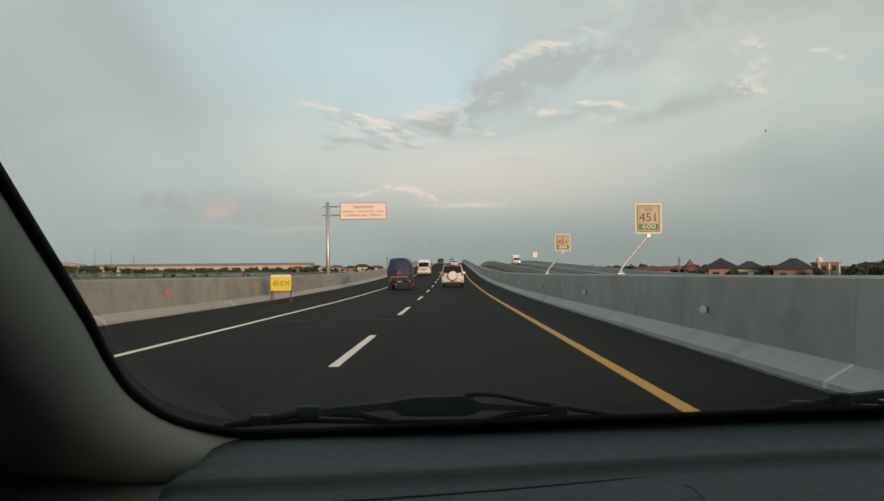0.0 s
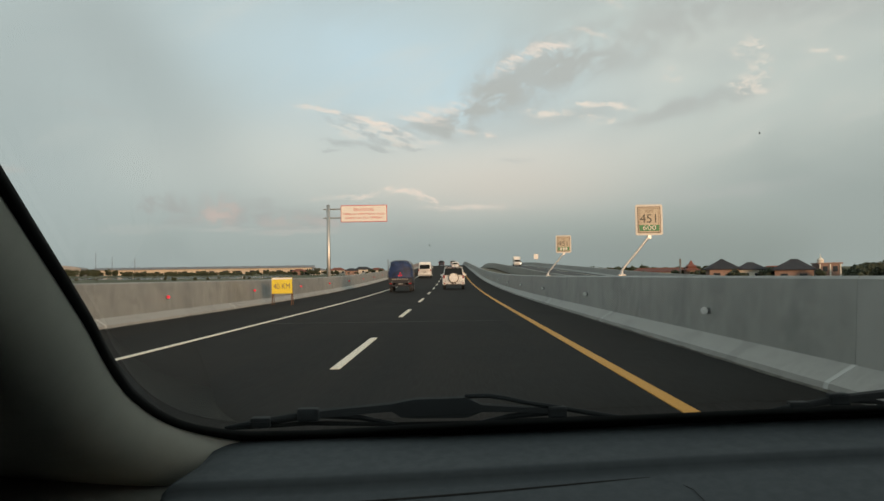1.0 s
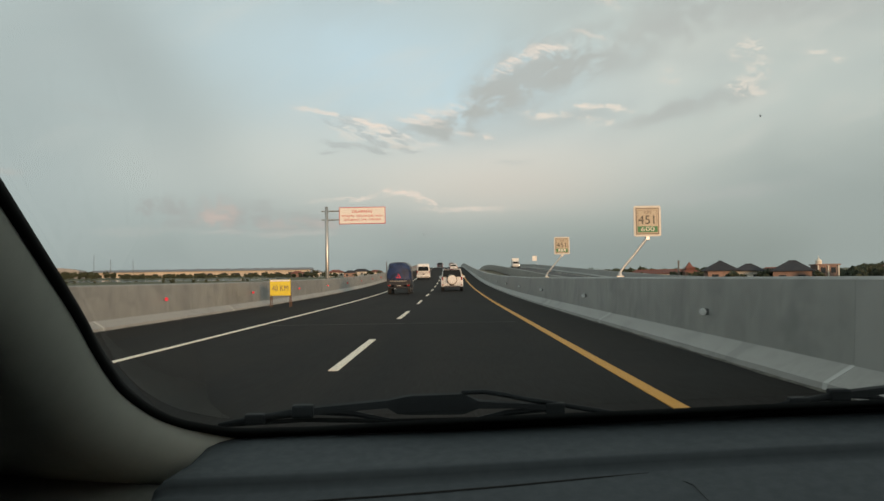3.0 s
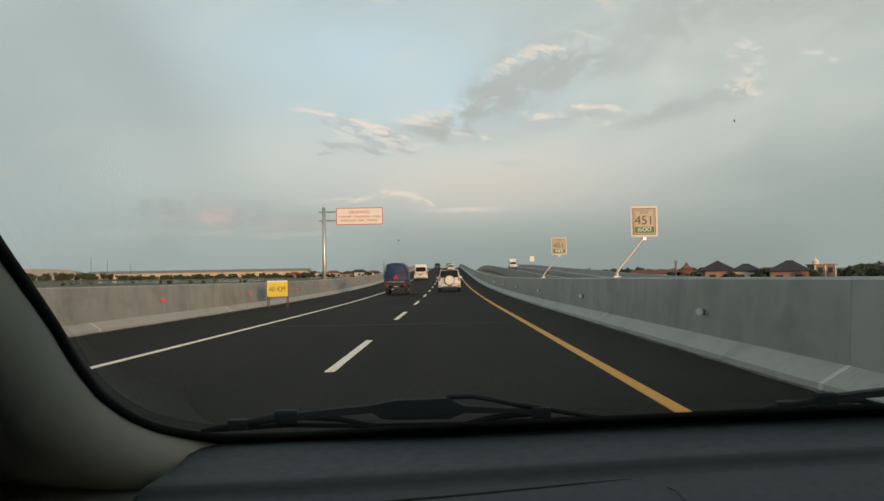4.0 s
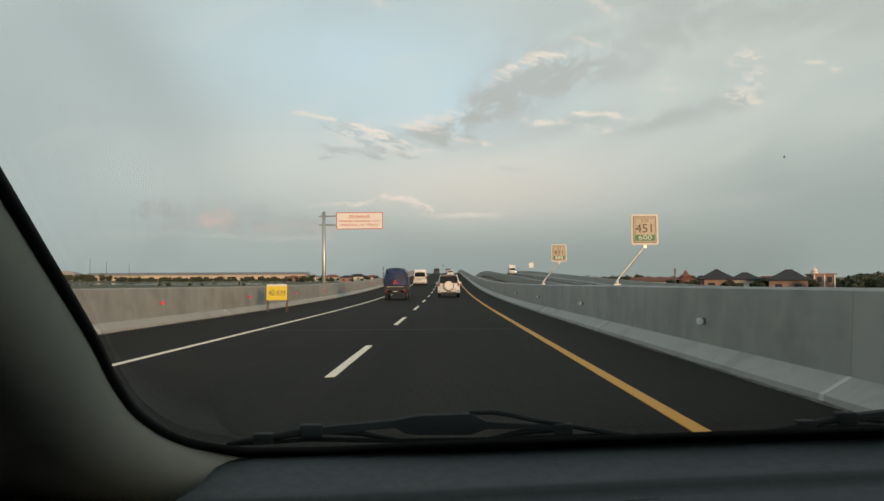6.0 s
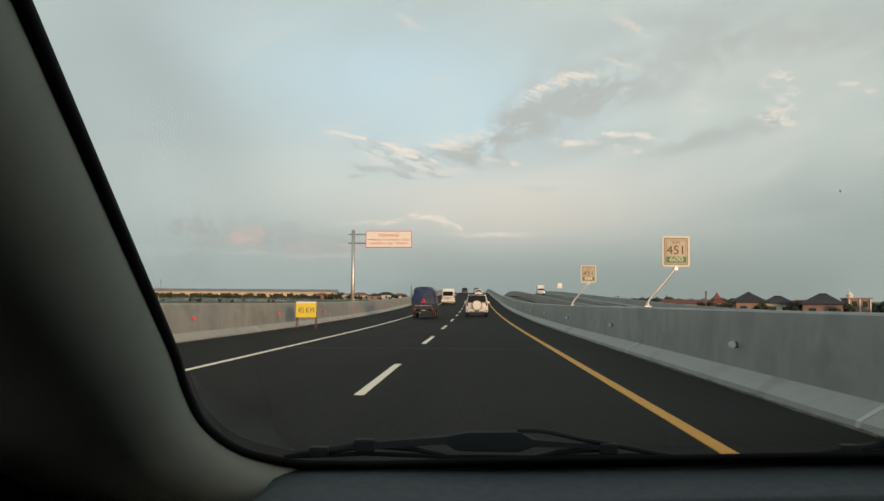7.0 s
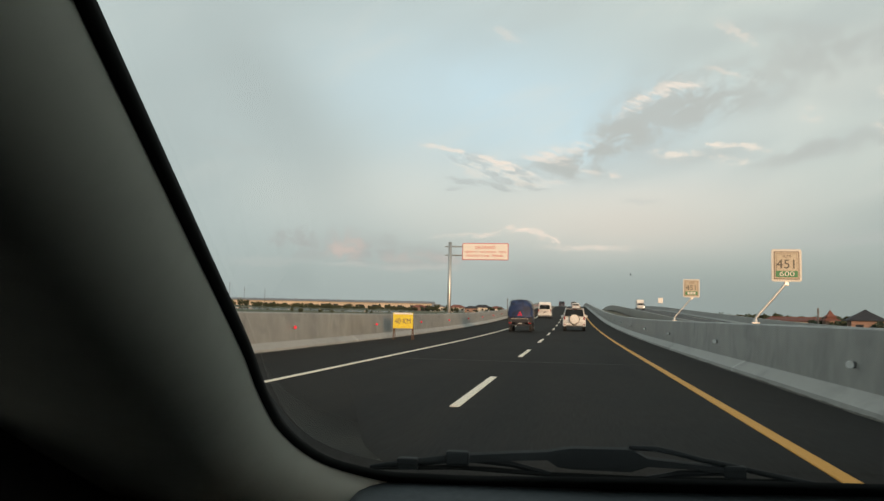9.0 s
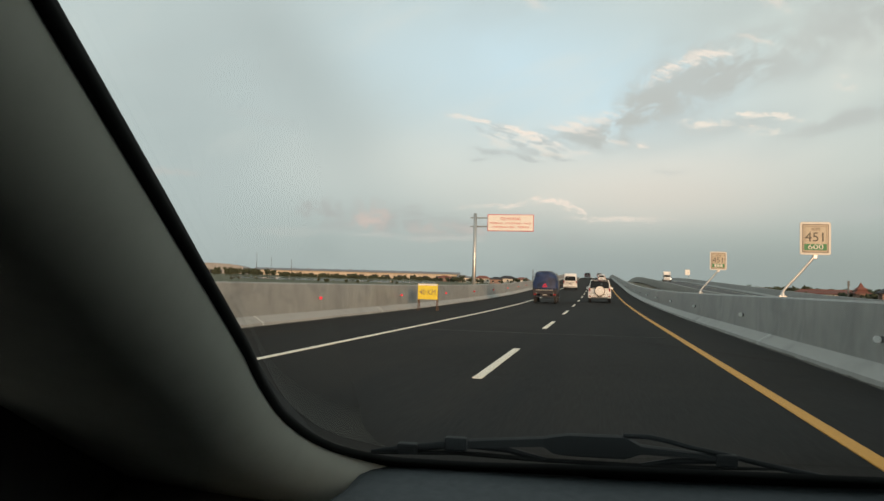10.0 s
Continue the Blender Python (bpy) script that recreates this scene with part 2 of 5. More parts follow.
# ------------------------------------------------------------------ materials
def material(name, color, rough=0.6, metal=0.0, grain=None, stain=None, bump=0.0, bump_scale=60.0, coat=0.0, spec=0.5,
             stretch=(1, 1, 1), each=0.0, runs=None, blotch=None):
    """color and layers (color, scale, low, high, amount) of procedural variation, in metres of the object; runs are drips that hang upright."""
    m = bpy.data.materials.new(name)
    m.use_nodes = True
    t = Graph(m.node_tree)
    b = m.node_tree.nodes["Principled BSDF"]
    where = t.node("ShaderNodeMapping")
    m.node_tree.links.new(t.node("ShaderNodeTexCoord").outputs["Object"], where.inputs[0])
    where.inputs["Scale"].default_value = stretch
    spot = where.outputs[0]
    out = t.mix(0.0, color, color)
    for layer in (grain, stain):
        if layer:
            col, scale, low, high, much = layer
            f = t.math("MULTIPLY", t.span(t.noise(spot, scale, 6.0, 0.6), low, high), much)
            out = t.mix(f, out, col)
    for layer, drawn in ((blotch, (1, 1, 1.4)), (runs, (1, 1, 0.10))):
        if layer:
            col, scale, low, high, much = layer
            n = t.node("ShaderNodeMapping")
            m.node_tree.links.new(where.inputs[0].links[0].from_socket, n.inputs[0])
            n.inputs["Scale"].default_value, n.inputs["Location"].default_value = drawn, (3.0, 7.0, 1.0)
            out = t.mix(t.math("MULTIPLY", t.span(t.noise(n.outputs[0], scale, 7.0, 0.66, 0.4), low, high), much), out, col)
    if each:
        r = t.node("ShaderNodeObjectInfo").outputs["Random"]
        out = t.mix(t.math("MULTIPLY", r, each), out, (0.0, 0.0, 0.0))
    t.put(b.inputs["Base Color"], out)
    rough_out = t.span(t.noise(spot, bump_scale * 0.3, 3.0), 0.3, 0.7, max(0.02, rough - 0.06), min(1.0, rough + 0.06))
    t.put(b.inputs["Roughness"], rough_out)
    b.inputs["Metallic"].default_value = metal
    b.inputs["Coat Weight"].default_value = coat
    b.inputs["Specular IOR Level"].default_value = spec
    if bump:
        n = t.node("ShaderNodeBump")
        n.inputs["Strength"].default_value, n.inputs["Distance"].default_value = bump, 0.01
        t.put(n.inputs["Height"], t.noise(spot, bump_scale, 5.0))
        t.put(b.inputs["Normal"], n.outputs[0])
    return m


M = {}
M["asphalt"] = material("asphalt", (0.0176, 0.0152, 0.0122), 0.92, grain=((0.022, 0.0195, 0.0160), 45.0, 0.45, 0.75, 0.45),
                        stain=((0.0088, 0.0084, 0.0075), 0.9, 0.45, 0.68, 0.75), bump=0.08, bump_scale=160, spec=0.14, stretch=(1, 0.04, 1),
                        blotch=((0.0118, 0.0110, 0.0092), 0.22, 0.45, 0.62, 0.6))
M["old_asphalt"] = material("old_asphalt", (0.07, 0.07, 0.068), 0.9, grain=((0.1, 0.1, 0.095), 20.0, 0.45, 0.7, 0.6), bump=0.3)
M["concrete"] = material("concrete", (0.335, 0.337, 0.315), 0.5, grain=((0.275, 0.276, 0.257), 3.4, 0.40, 0.70, 0.5),
                         stain=((0.21, 0.212, 0.200), 0.6, 0.45, 0.66, 0.5), bump=0.25, bump_scale=14, spec=0.5, stretch=(1, 0.8, 0.62), each=0.16,
                         runs=((0.185, 0.193, 0.184), 0.85, 0.50, 0.74, 0.38), blotch=((0.165, 0.174, 0.167), 0.95, 0.47, 0.66, 0.50))
M["toe_concrete"] = material("toe_concrete", (0.39, 0.385, 0.36), 0.65, grain=((0.30, 0.295, 0.272), 9.0, 0.45, 0.68, 0.6),
                             stain=((0.24, 0.235, 0.22), 1.6, 0.54, 0.72, 0.65), bump=0.35, bump_scale=40, spec=0.45, each=0.12,
                             blotch=((0.23, 0.23, 0.215), 0.55, 0.52, 0.66, 0.5))
M["patch"] = material("patch", (0.55, 0.55, 0.53), 0.9, grain=((0.5, 0.5, 0.48), 9.0, 0.4, 0.7, 0.6), bump=0.2)
# white paint, brightened and warmed in colour for the sunlit beads' glow
M["white_line"] = material("white_line", (0.95, 0.84, 0.68), 0.7, grain=((0.55, 0.5, 0.42), 30.0, 0.5, 0.75, 0.5), bump=0.2)
M["yellow_line"] = material("yellow_line", (0.70, 0.33, 0.045), 0.7, grain=((0.38, 0.21, 0.045), 30.0, 0.5, 0.75, 0.6), bump=0.2)
M["joint"] = material("joint", (0.024, 0.022, 0.019), 0.8, grain=((0.030, 0.028, 0.025), 12.0, 0.4, 0.7, 0.6))
M["grit"] = material("grit", (0.14, 0.13, 0.11), 0.95, grain=((0.05, 0.047, 0.04), 6.0, 0.42, 0.6, 0.9), bump=0.4)
M["dark_gap"] = material("dark_gap", (0.02, 0.02, 0.02), 0.9)
M["soil"] = material("soil", (0.19, 0.145, 0.10), 0.95, grain=((0.06, 0.075, 0.03), 0.5, 0.42, 0.6, 0.8), stain=((0.17, 0.13, 0.09), 0.09, 0.45, 0.65, 0.5), bump=0.5, bump_scale=3)
M["field"] = material("field", (0.075, 0.085, 0.04), 0.95, grain=((0.11, 0.1, 0.055), 0.05, 0.4, 0.62, 0.8), stain=((0.05, 0.065, 0.03), 0.012, 0.45, 0.62, 0.8))
M["pond"] = material("pond", (0.03, 0.04, 0.045), 0.06, bump=0.05, bump_scale=2)
M["leaf"] = material("leaf", (0.038, 0.048, 0.024), 0.85, grain=((0.058, 0.066, 0.032), 0.4, 0.4, 0.65, 0.7))
M["galvanised"] = material("galvanised", (0.55, 0.54, 0.52), 0.42, 0.85, grain=((0.42, 0.42, 0.41), 14.0, 0.4, 0.65, 0.6), bump=0.08)
M["sign_white"] = material("sign_white", (0.78, 0.76, 0.72), 0.45, grain=((0.7, 0.68, 0.64), 6.0, 0.45, 0.7, 0.5))
M["sign_cream"] = material("sign_cream", (0.64, 0.61, 0.55), 0.5, grain=((0.54, 0.51, 0.45), 6.0, 0.45, 0.7, 0.5))
M["sign_tan"] = material("sign_tan", (0.47, 0.41, 0.31), 0.5, grain=((0.40, 0.34, 0.25), 5.0, 0.42, 0.7, 0.6))
M["sign_brown"] = material("sign_brown", (0.20, 0.155, 0.11), 0.55, grain=((0.15, 0.12, 0.09), 8.0, 0.4, 0.7, 0.6))
M["sign_red"] = material("sign_red", (0.55, 0.05, 0.04), 0.5)
M["sign_green"] = material("sign_green", (0.03, 0.2, 0.07), 0.5)
M["sign_ink"] = material("sign_ink", (0.06, 0.055, 0.04), 0.5)
M["board_yellow"] = material("board_yellow", (0.78, 0.62, 0.05), 0.6, grain=((0.65, 0.5, 0.05), 5.0, 0.4, 0.7, 0.6))
M["leg_wood"] = material("leg_wood", (0.13, 0.07, 0.04), 0.8, grain=((0.09, 0.05, 0.03), 12.0, 0.4, 0.7, 0.6))
M["red_lens"] = material("red_lens", (0.8, 0.04, 0.09), 0.2, coat=0.6)
M["clear_lens"] = material("clear_lens", (0.82, 0.82, 0.8), 0.2, coat=0.6)
M["bracket"] = material("bracket", (0.12, 0.12, 0.115), 0.6)
M["white_paint"] = material("white_paint", (0.78, 0.77, 0.74), 0.3, grain=((0.66, 0.64, 0.6), 2.5, 0.45, 0.7, 0.5), coat=0.5)
M["silver_paint"] = material("silver_paint", (0.42, 0.43, 0.44), 0.3, 0.5, coat=0.5)
M["dark_paint"] = material("dark_paint", (0.03, 0.033, 0.045), 0.3, coat=0.5)
M["car_glass"] = material("car_glass", (0.010, 0.012, 0.013), 0.12, spec=0.3)
M["tyre"] = material("tyre", (0.02, 0.02, 0.02), 0.85, bump=0.2)
M["rim"] = material("rim", (0.45, 0.45, 0.45), 0.35, 0.8)
M["tail_red"] = material("tail_red", (0.28, 0.015, 0.015), 0.2, coat=0.6)
M["plate"] = material("plate", (0.025, 0.025, 0.025), 0.5)
M["plate_bar"] = material("plate_bar", (0.5, 0.5, 0.48), 0.5)
M["name_white"] = material("name_white", (0.34, 0.33, 0.30), 0.5)
M["cover_cloth"] = material("cover_cloth", (0.72, 0.68, 0.6), 0.6, grain=((0.6, 0.55, 0.47), 5.0, 0.4, 0.7, 0.6))
M["tarp"] = material("tarp", (0.011, 0.026, 0.088), 0.62, grain=((0.022, 0.044, 0.125), 3.0, 0.4, 0.65, 0.8), stain=((0.010, 0.016, 0.038), 1.6, 0.46, 0.62, 0.8), bump=1.0, bump_scale=5)
M["truck_dark"] = material("truck_dark", (0.012, 0.013, 0.018), 0.6)
M["roof_dark"] = material("roof_dark", (0.028, 0.031, 0.040), 0.85, grain=((0.05, 0.048, 0.052), 1.2, 0.4, 0.65, 0.7), each=0.3)
M["roof_red"] = material("roof_red", (0.21, 0.080, 0.055), 0.85, grain=((0.18, 0.06, 0.045), 0.8, 0.4, 0.65, 0.7), each=0.3)
M["house_wall"] = material("house_wall", (0.33, 0.22, 0.18), 0.9, grain=((0.25, 0.17, 0.135), 0.7, 0.4, 0.65, 0.7), each=0.3)
M["pale_wall"] = material("pale_wall", (0.74, 0.69, 0.60), 0.9, grain=((0.60, 0.56, 0.49), 0.3, 0.4, 0.65, 0.6))
M["sheet_roof"] = material("sheet_roof", (0.20, 0.20, 0.20), 0.6, 0.0, grain=((0.15, 0.15, 0.155), 0.2, 0.4, 0.65, 0.6))
# far hall's sheeting, greyed to put distance haze into the colour
M["hall_hazed"] = material("hall_hazed", (0.30, 0.295, 0.29), 0.75, grain=((0.24, 0.235, 0.23), 0.12, 0.4, 0.65, 0.6))
M["cream_wall"] = material("cream_wall", (0.56, 0.48, 0.38), 0.9, grain=((0.42, 0.36, 0.29), 0.06, 0.4, 0.65, 0.7))
M["window_dark"] = material("window_dark", (0.03, 0.035, 0.04), 0.15)
# cabin
M["trim_plastic"] = material("trim_plastic", (0.45, 0.46, 0.405), 0.55, grain=((0.39, 0.39, 0.345), 30.0, 0.4, 0.7, 0.35), bump_scale=60, spec=0.5)
M["dash_plastic"] = material("dash_plastic", (0.049, 0.059, 0.066), 0.72, grain=((0.037, 0.045, 0.050), 70.0, 0.4, 0.7, 0.4), stain=((0.060, 0.071, 0.077), 5.0, 0.5, 0.75, 0.4), bump=0.03, bump_scale=260, spec=0.3)
M["rubber"] = material("rubber", (0.009, 0.010, 0.010), 0.85, spec=0.1)
M["wiper_black"] = material("wiper_black", (0.008, 0.010, 0.011), 0.65, bump=0.05, spec=0.2)
M["head_lining"] = material("head_lining", (0.45, 0.44, 0.40), 0.95, bump=0.2, bump_scale=200)
M["cabin_dark"] = material("cabin_dark", (0.03, 0.03, 0.03), 0.9)
# tone sets how much light the unseen cabin panels bounce onto the pillar
M["cabin_grey"] = material("cabin_grey", (0.14, 0.144, 0.130), 0.85, grain=((0.19, 0.19, 0.175), 60.0, 0.4, 0.7, 0.4), bump=0.05)

glass = bpy.data.materials.new("windscreen_glass")
glass.use_nodes = True
t = Graph(glass.node_tree)
glass.node_tree.nodes.clear()
clear, shine, both = t.node("ShaderNodeBsdfTransparent"), t.node("ShaderNodeBsdfGlossy"), t.node("ShaderNodeMixShader")
clear.inputs[0].default_value = (0.95, 0.97, 0.96, 1)
shine.inputs["Roughness"].default_value = 0.02
fresnel = t.node("ShaderNodeFresnel")
fresnel.inputs[0].default_value = 1.28
t.put(both.inputs[0], fresnel.outputs[0])
t.put(both.inputs[1], clear.outputs[0])
t.put(both.inputs[2], shine.outputs[0])
t.put(t.node("ShaderNodeOutputMaterial").inputs[0], both.outputs[0])
M["glass"] = glass
# nearly opaque copy for unseen windows, added to dim the cabin
dim_pane = glass.copy()
dim_pane.name = "dark_film"
dim_pane.node_tree.nodes["Transparent BSDF"].inputs[0].default_value = (0.022, 0.023, 0.0225, 1)
M["dark_film"] = dim_pane


# ------------------------------------------------------------------ mesh helpers
def mesh_of(name, bm, mat, smooth=False):
    me = bpy.data.meshes.new(name)
    bmesh.ops.recalc_face_normals(bm, faces=bm.faces)
    bm.to_mesh(me)
    bm.free()
    me.materials.append(M[mat])
    if smooth:
        me.polygons.foreach_set("use_smooth", [True] * len(me.polygons))
    return me


def part(name, bm, mat, parent, label="", smooth=False):
    """Links a bmesh as one mesh object under a thing or a part."""
    ob = new(name, mesh_of(name, bm, mat, smooth))
    ob.parent = parent
    if label:
        tagged(ob, label)
    return ob


def thing(name, at, label, category, group="", turn=0.0):
    ob = new(name)
    ob.empty_display_size = 0.2
    ob.matrix_world = pose(*at, 0, 0, turn)
    return tagged(ob, label, category, group)


def structure(name, bm, mat, label, category, smooth=False):
    return tagged(new(name, mesh_of(name, bm, mat, smooth)), label, category, kind="structure")


def box(x0, x1, y0, y1, z0, z1, bevel=0.0, bm=None, steps=2):
    own = bmesh.new()
    m = Matrix.Translation(((x0 + x1) / 2, (y0 + y1) / 2, (z0 + z1) / 2)) @ Matrix.Diagonal((x1 - x0, y1 - y0, z1 - z0, 1))
    bmesh.ops.create_cube(own, size=1, matrix=m)
    if bevel:
        bmesh.ops.bevel(own, geom=own.edges[:], offset=bevel, segments=steps, affect="EDGES", profile=0.6)
    if bm is None:
        return own
    return add(bm, own)


def add(bm, other):
    me = bpy.data.meshes.new("joined")
    other.to_mesh(me)
    other.free()
    bm.from_mesh(me)
    bpy.data.meshes.remove(me)
    return bm


def loft(rings, caps=True, closed=True, bm=None):
    """Skins rows of points that all have the same count."""
    bm = bm or bmesh.new()
    rows = [[bm.verts.new(p) for p in ring] for ring in rings]
    n = len(rows[0])
    for a, b in zip(rows, rows[1:]):
        for i in range(n if closed else n - 1):
            j = (i + 1) % n
            bm.faces.new((a[i], a[j], b[j], b[i]))
    if caps and closed:
        bm.faces.new(rows[0][::-1])
        bm.faces.new(rows[-1])
    return bm


def tube(points, radius, n=8, bm=None, flat=1.0):
    """A round rod along points; radius may be a list; flat squashes it upright."""
    points = [Vector(p) for p in points]
    radii = radius if isinstance(radius, (list, tuple)) else [radius] * len(points)
    rings = []
    for i, p in enumerate(points):
        way = (points[min(i + 1, len(points) - 1)] - points[max(i - 1, 0)]).normalized()
        side = way.cross(Vector((0, 0, 1)))
        side = side.normalized() if side.length > 1e-3 else Vector((1, 0, 0))
        up = side.cross(way).normalized()
        rings.append([p + side * math.cos(a) * radii[i] + up * math.sin(a) * radii[i] * flat
                      for a in (2 * math.pi * k / n for k in range(n))])
    return loft(rings, bm=bm)


def disc(y, x, z, radius, depth, n=20, bevel=0.0):
    """A short drum whose axis runs along y, its near face at y."""
    rings = []
    for yy, r in ((y, radius - bevel), (y + bevel, radius), (y + depth - bevel, radius), (y + depth, radius - bevel)):
        rings.append([(x + r * math.cos(2 * math.pi * k / n), yy, z + r * math.sin(2 * math.pi * k / n)) for k in range(n)])
    return loft(rings)


def wheel_mesh(x, y, z, radius, width):
    rings = []
    for xx, r in ((x, radius * 0.9), (x + 0.02, radius), (x + width - 0.02, radius), (x + width, radius * 0.9)):
        rings.append([(xx, y + r * math.cos(2 * math.pi * k / 20), z + r * math.sin(2 * math.pi * k / 20)) for k in range(20)])
    return loft(rings)


def rounded(y, half_low, half_high, z0, z1, r, n=4):
    """One ring of a body: a rounded trapezium across the car at y."""
    corners = [(-half_low, z0, 180), (half_low, z0, 270), (half_high, z1, 0), (-half_high, z1, 90)]
    ring = []
    for x, z, start in corners:
        cx = x + (r if x < 0 else -r)
        cz = z + (r if z == z0 else -r)
        for k in range(n + 1):
            a = radians(start + 90 * k / n)
            ring.append((cx + r * math.cos(a), y, cz + r * math.sin(a)))
    return ring


def lettering(name, words, height, at, mat, parent, label="", deep=0.004, wide=None, turn=0.0):
    """Raised letters that face the road's users, centred at a place of the parent."""
    cu = bpy.data.curves.new(name, "FONT")
    cu.body, cu.size, cu.extrude, cu.align_x, cu.align_y = words, height / 0.69, deep, "CENTER", "CENTER"
    tmp = new("tmp_letters", cu)
    bpy.context.view_layer.update()
    me = bpy.data.meshes.new_from_object(tmp.evaluated_get(bpy.context.evaluated_depsgraph_get()))
    span = max(v.co.x for v in me.vertices) - min(v.co.x for v in me.vertices)
    fit = (wide / span) if wide else 1.0
    me.transform(Matrix.Translation(at) @ Matrix.Rotation(radians(90), 4, "X") @ Matrix.Diagonal((fit, 1, 1, 1)))
    bpy.data.objects.remove(tmp)
    me.materials.clear()
    me.materials.append(M[mat])
    ob = new(name, me)
    ob.parent = parent
    if label:
        tagged(ob, label)
    return ob


# ------------------------------------------------------------------ road and ground
GROUND = -2.4


def ground_z(x, y):
    """The farmland rises very gently ahead, most of all on the fields' side."""
    return GROUND + 0.0085 * y - 0.0068 * x


def road_z(y):
    """Height of the carriageway: level, a sag, a long climb, a crest."""
    if y < 30:
        return 0.0
    if y < 120:
        return 1.45e-4 * (y - 30) ** 2
    if y < 230:
        return 1.1745 + 0.0261 * (y - 120)
    if y < 330:
        d = y - 230
        return 4.0455 + 0.0261 * d - 0.000225 * d * d
    d = min(y - 330, 100.0)
    return 4.4055 - 0.0189 * d + 0.0000945 * d * d


def other_z(y):
    """The opposite carriageway lies a little lower, most of all before the climb."""
    return road_z(y) - 0.05 - 0.5 * min(1.0, max(0.0, (330 - y) / 80))


STATIONS = [-150, -100, -60, -30, 0] + list(range(10, 130, 6)) + list(range(130, 420, 10)) + [450, 500, 560, 640]


def ribbon(profile, height, y0=-150, y1=640):
    """Sweeps a cross-section [(x, z)...] along the road."""
    ys = [y0] + [y for y in STATIONS if y0 < y < y1] + [y1]
    return loft([[(x, y, height(y) + z) for x, z in profile] for y in ys])


# ground sheet to the horizon
bm = bmesh.new()
rings = [[(x, y, ground_z(x, y)) for x, y in ((r * math.cos(2 * math.pi * k / 48), r * math.sin(2 * math.pi * k / 48)) for k in range(48))] for r in (30, 120, 400, 1200, 4500)]
loft(rings, caps=False, bm=bm)
centre = bm.verts.new((0, 0, GROUND))
bm.verts.ensure_lookup_table()
for k in range(48):
    bm.faces.new((bm.verts[k], bm.verts[(k + 1) % 48], centre))
structure("ground", bm, "field", "flat green and brown farmland round the raised road", "ground")

# earth bank under both carriageways
structure("embankment", ribbon([(-9.6, -0.45), (4.6, -0.45), (6.2, -0.7), (11.4, -1.2), (12.8, -1.3), (25.4, -1.3), (36, -9), (36, -12), (-22, -12), (-22, -9)], road_z),
          "soil", "earth bank with patchy grass carrying the toll road", "embankment")
structure("road", ribbon([(-9.3, 0), (4.3, 0), (4.3, -0.4), (-9.3, -0.4)], road_z), "asphalt", "dark new asphalt of the toll road carriageway", "road")
structure("road_opposite", ribbon([(13.2, 0), (24.8, 0), (24.8, -0.4), (13.2, -0.4)], other_z), "old_asphalt", "worn grey asphalt of the opposite carriageway", "road")

YELLOW_X, DASH_X, WHITE_X = 2.046, -1.554, -5.154


def stripe(name, x, width, mat, label, y0=-150, y1=640, height=road_z):
    return structure(name, ribbon([(x - width / 2, 0.009), (x + width / 2, 0.009), (x + width / 2, -0.02), (x - width / 2, -0.02)], height, y0, y1), mat, label, "road marking")


stripe("edge_line_yellow", YELLOW_X, 0.15, "yellow_line", "solid yellow edge line beside the median shoulder")
stripe("edge_line_white", WHITE_X, 0.13, "white_line", "solid white edge line beside the outer shoulder")
stripe("edge_line_opposite", 23.0, 0.13, "white_line", "solid white edge line of the opposite carriageway", height=other_z)
lane = tagged(new("lane_line"), "broken white lane line on dark asphalt", "road marking", kind="structure")
for k in range(-3, 40):
    y0 = 10.5 + 13.3 * k
    part("dash", ribbon([(DASH_X - 0.065, 0.009), (DASH_X + 0.065, 0.009), (DASH_X + 0.065, -0.02), (DASH_X - 0.065, -0.02)], road_z, y0, y0 + 5.3), "white_line", lane)
structure("deck_joint", ribbon([(-5.6, 0.005), (1.7, 0.005), (1.7, -0.02), (-5.6, -0.02)], road_z, 21.2, 21.32), "joint", "thin grey joint running across the asphalt", "road joint")


# parapets: a stepped toe and an upright wall, cast in lengths
def parapet(name, side, foot, wall, top, height, label):
    owner = tagged(new(name), label, "barrier", kind="structure")
    s = side
    thick = 0.28
    upper = [(wall, 0.24), (wall + s * 0.05, top - 0.03), (wall + s * 0.08, top), (wall + s * (thick - 0.03), top), (wall + s * thick, top - 0.03), (wall + s * thick, -0.6), (wall, -0.6)]
    toe = [(foot, 0.0), (foot + s * 0.012, 0.085), (wall - s * 0.002, 0.255), (wall - s * 0.002, -0.3), (foot, -0.3)]
    edge = [-150, -90, -40, -16] + [-4 + 12 * k for k in range(32)] + [420, 470, 520, 580, 640]
    for a, b in zip(edge, edge[1:]):
        part("wall_panel", ribbon(upper, height, a + 0.003, b - 0.003), "concrete", owner)
        part("toe_panel", ribbon(toe, height, a + 0.004, b - 0.004), "toe_concrete", owner)
        if a > -20 and b < 160:
            lap = [(x - s * 0.004, z + 0.004) for x, z in toe[:3]] + [(wall, 0.2), (foot + s * 0.05, -0.05)]
            part("joint_patch", ribbon(lap, height, b - 0.05, b + 0.05), "patch", owner)
    return owner


left_wall = parapet("barrier_left", -1, -8.72, -9.0, 1.16, road_z, "tall pale concrete parapet with a sloped toe, warm in evening light")
right_wall = parapet("barrier_right", 1, 3.70, 4.0, 1.14, road_z, "tall grey concrete median parapet with a sloped toe")
parapet("barrier_opposite_inner", -1, 13.5, 13.2, 1.1, other_z, "concrete parapet along the inner side of the opposite carriageway")
parapet("barrier_opposite_outer", 1, 24.5, 24.8, 1.1, other_z, "concrete parapet along the outer side of the opposite carriageway")


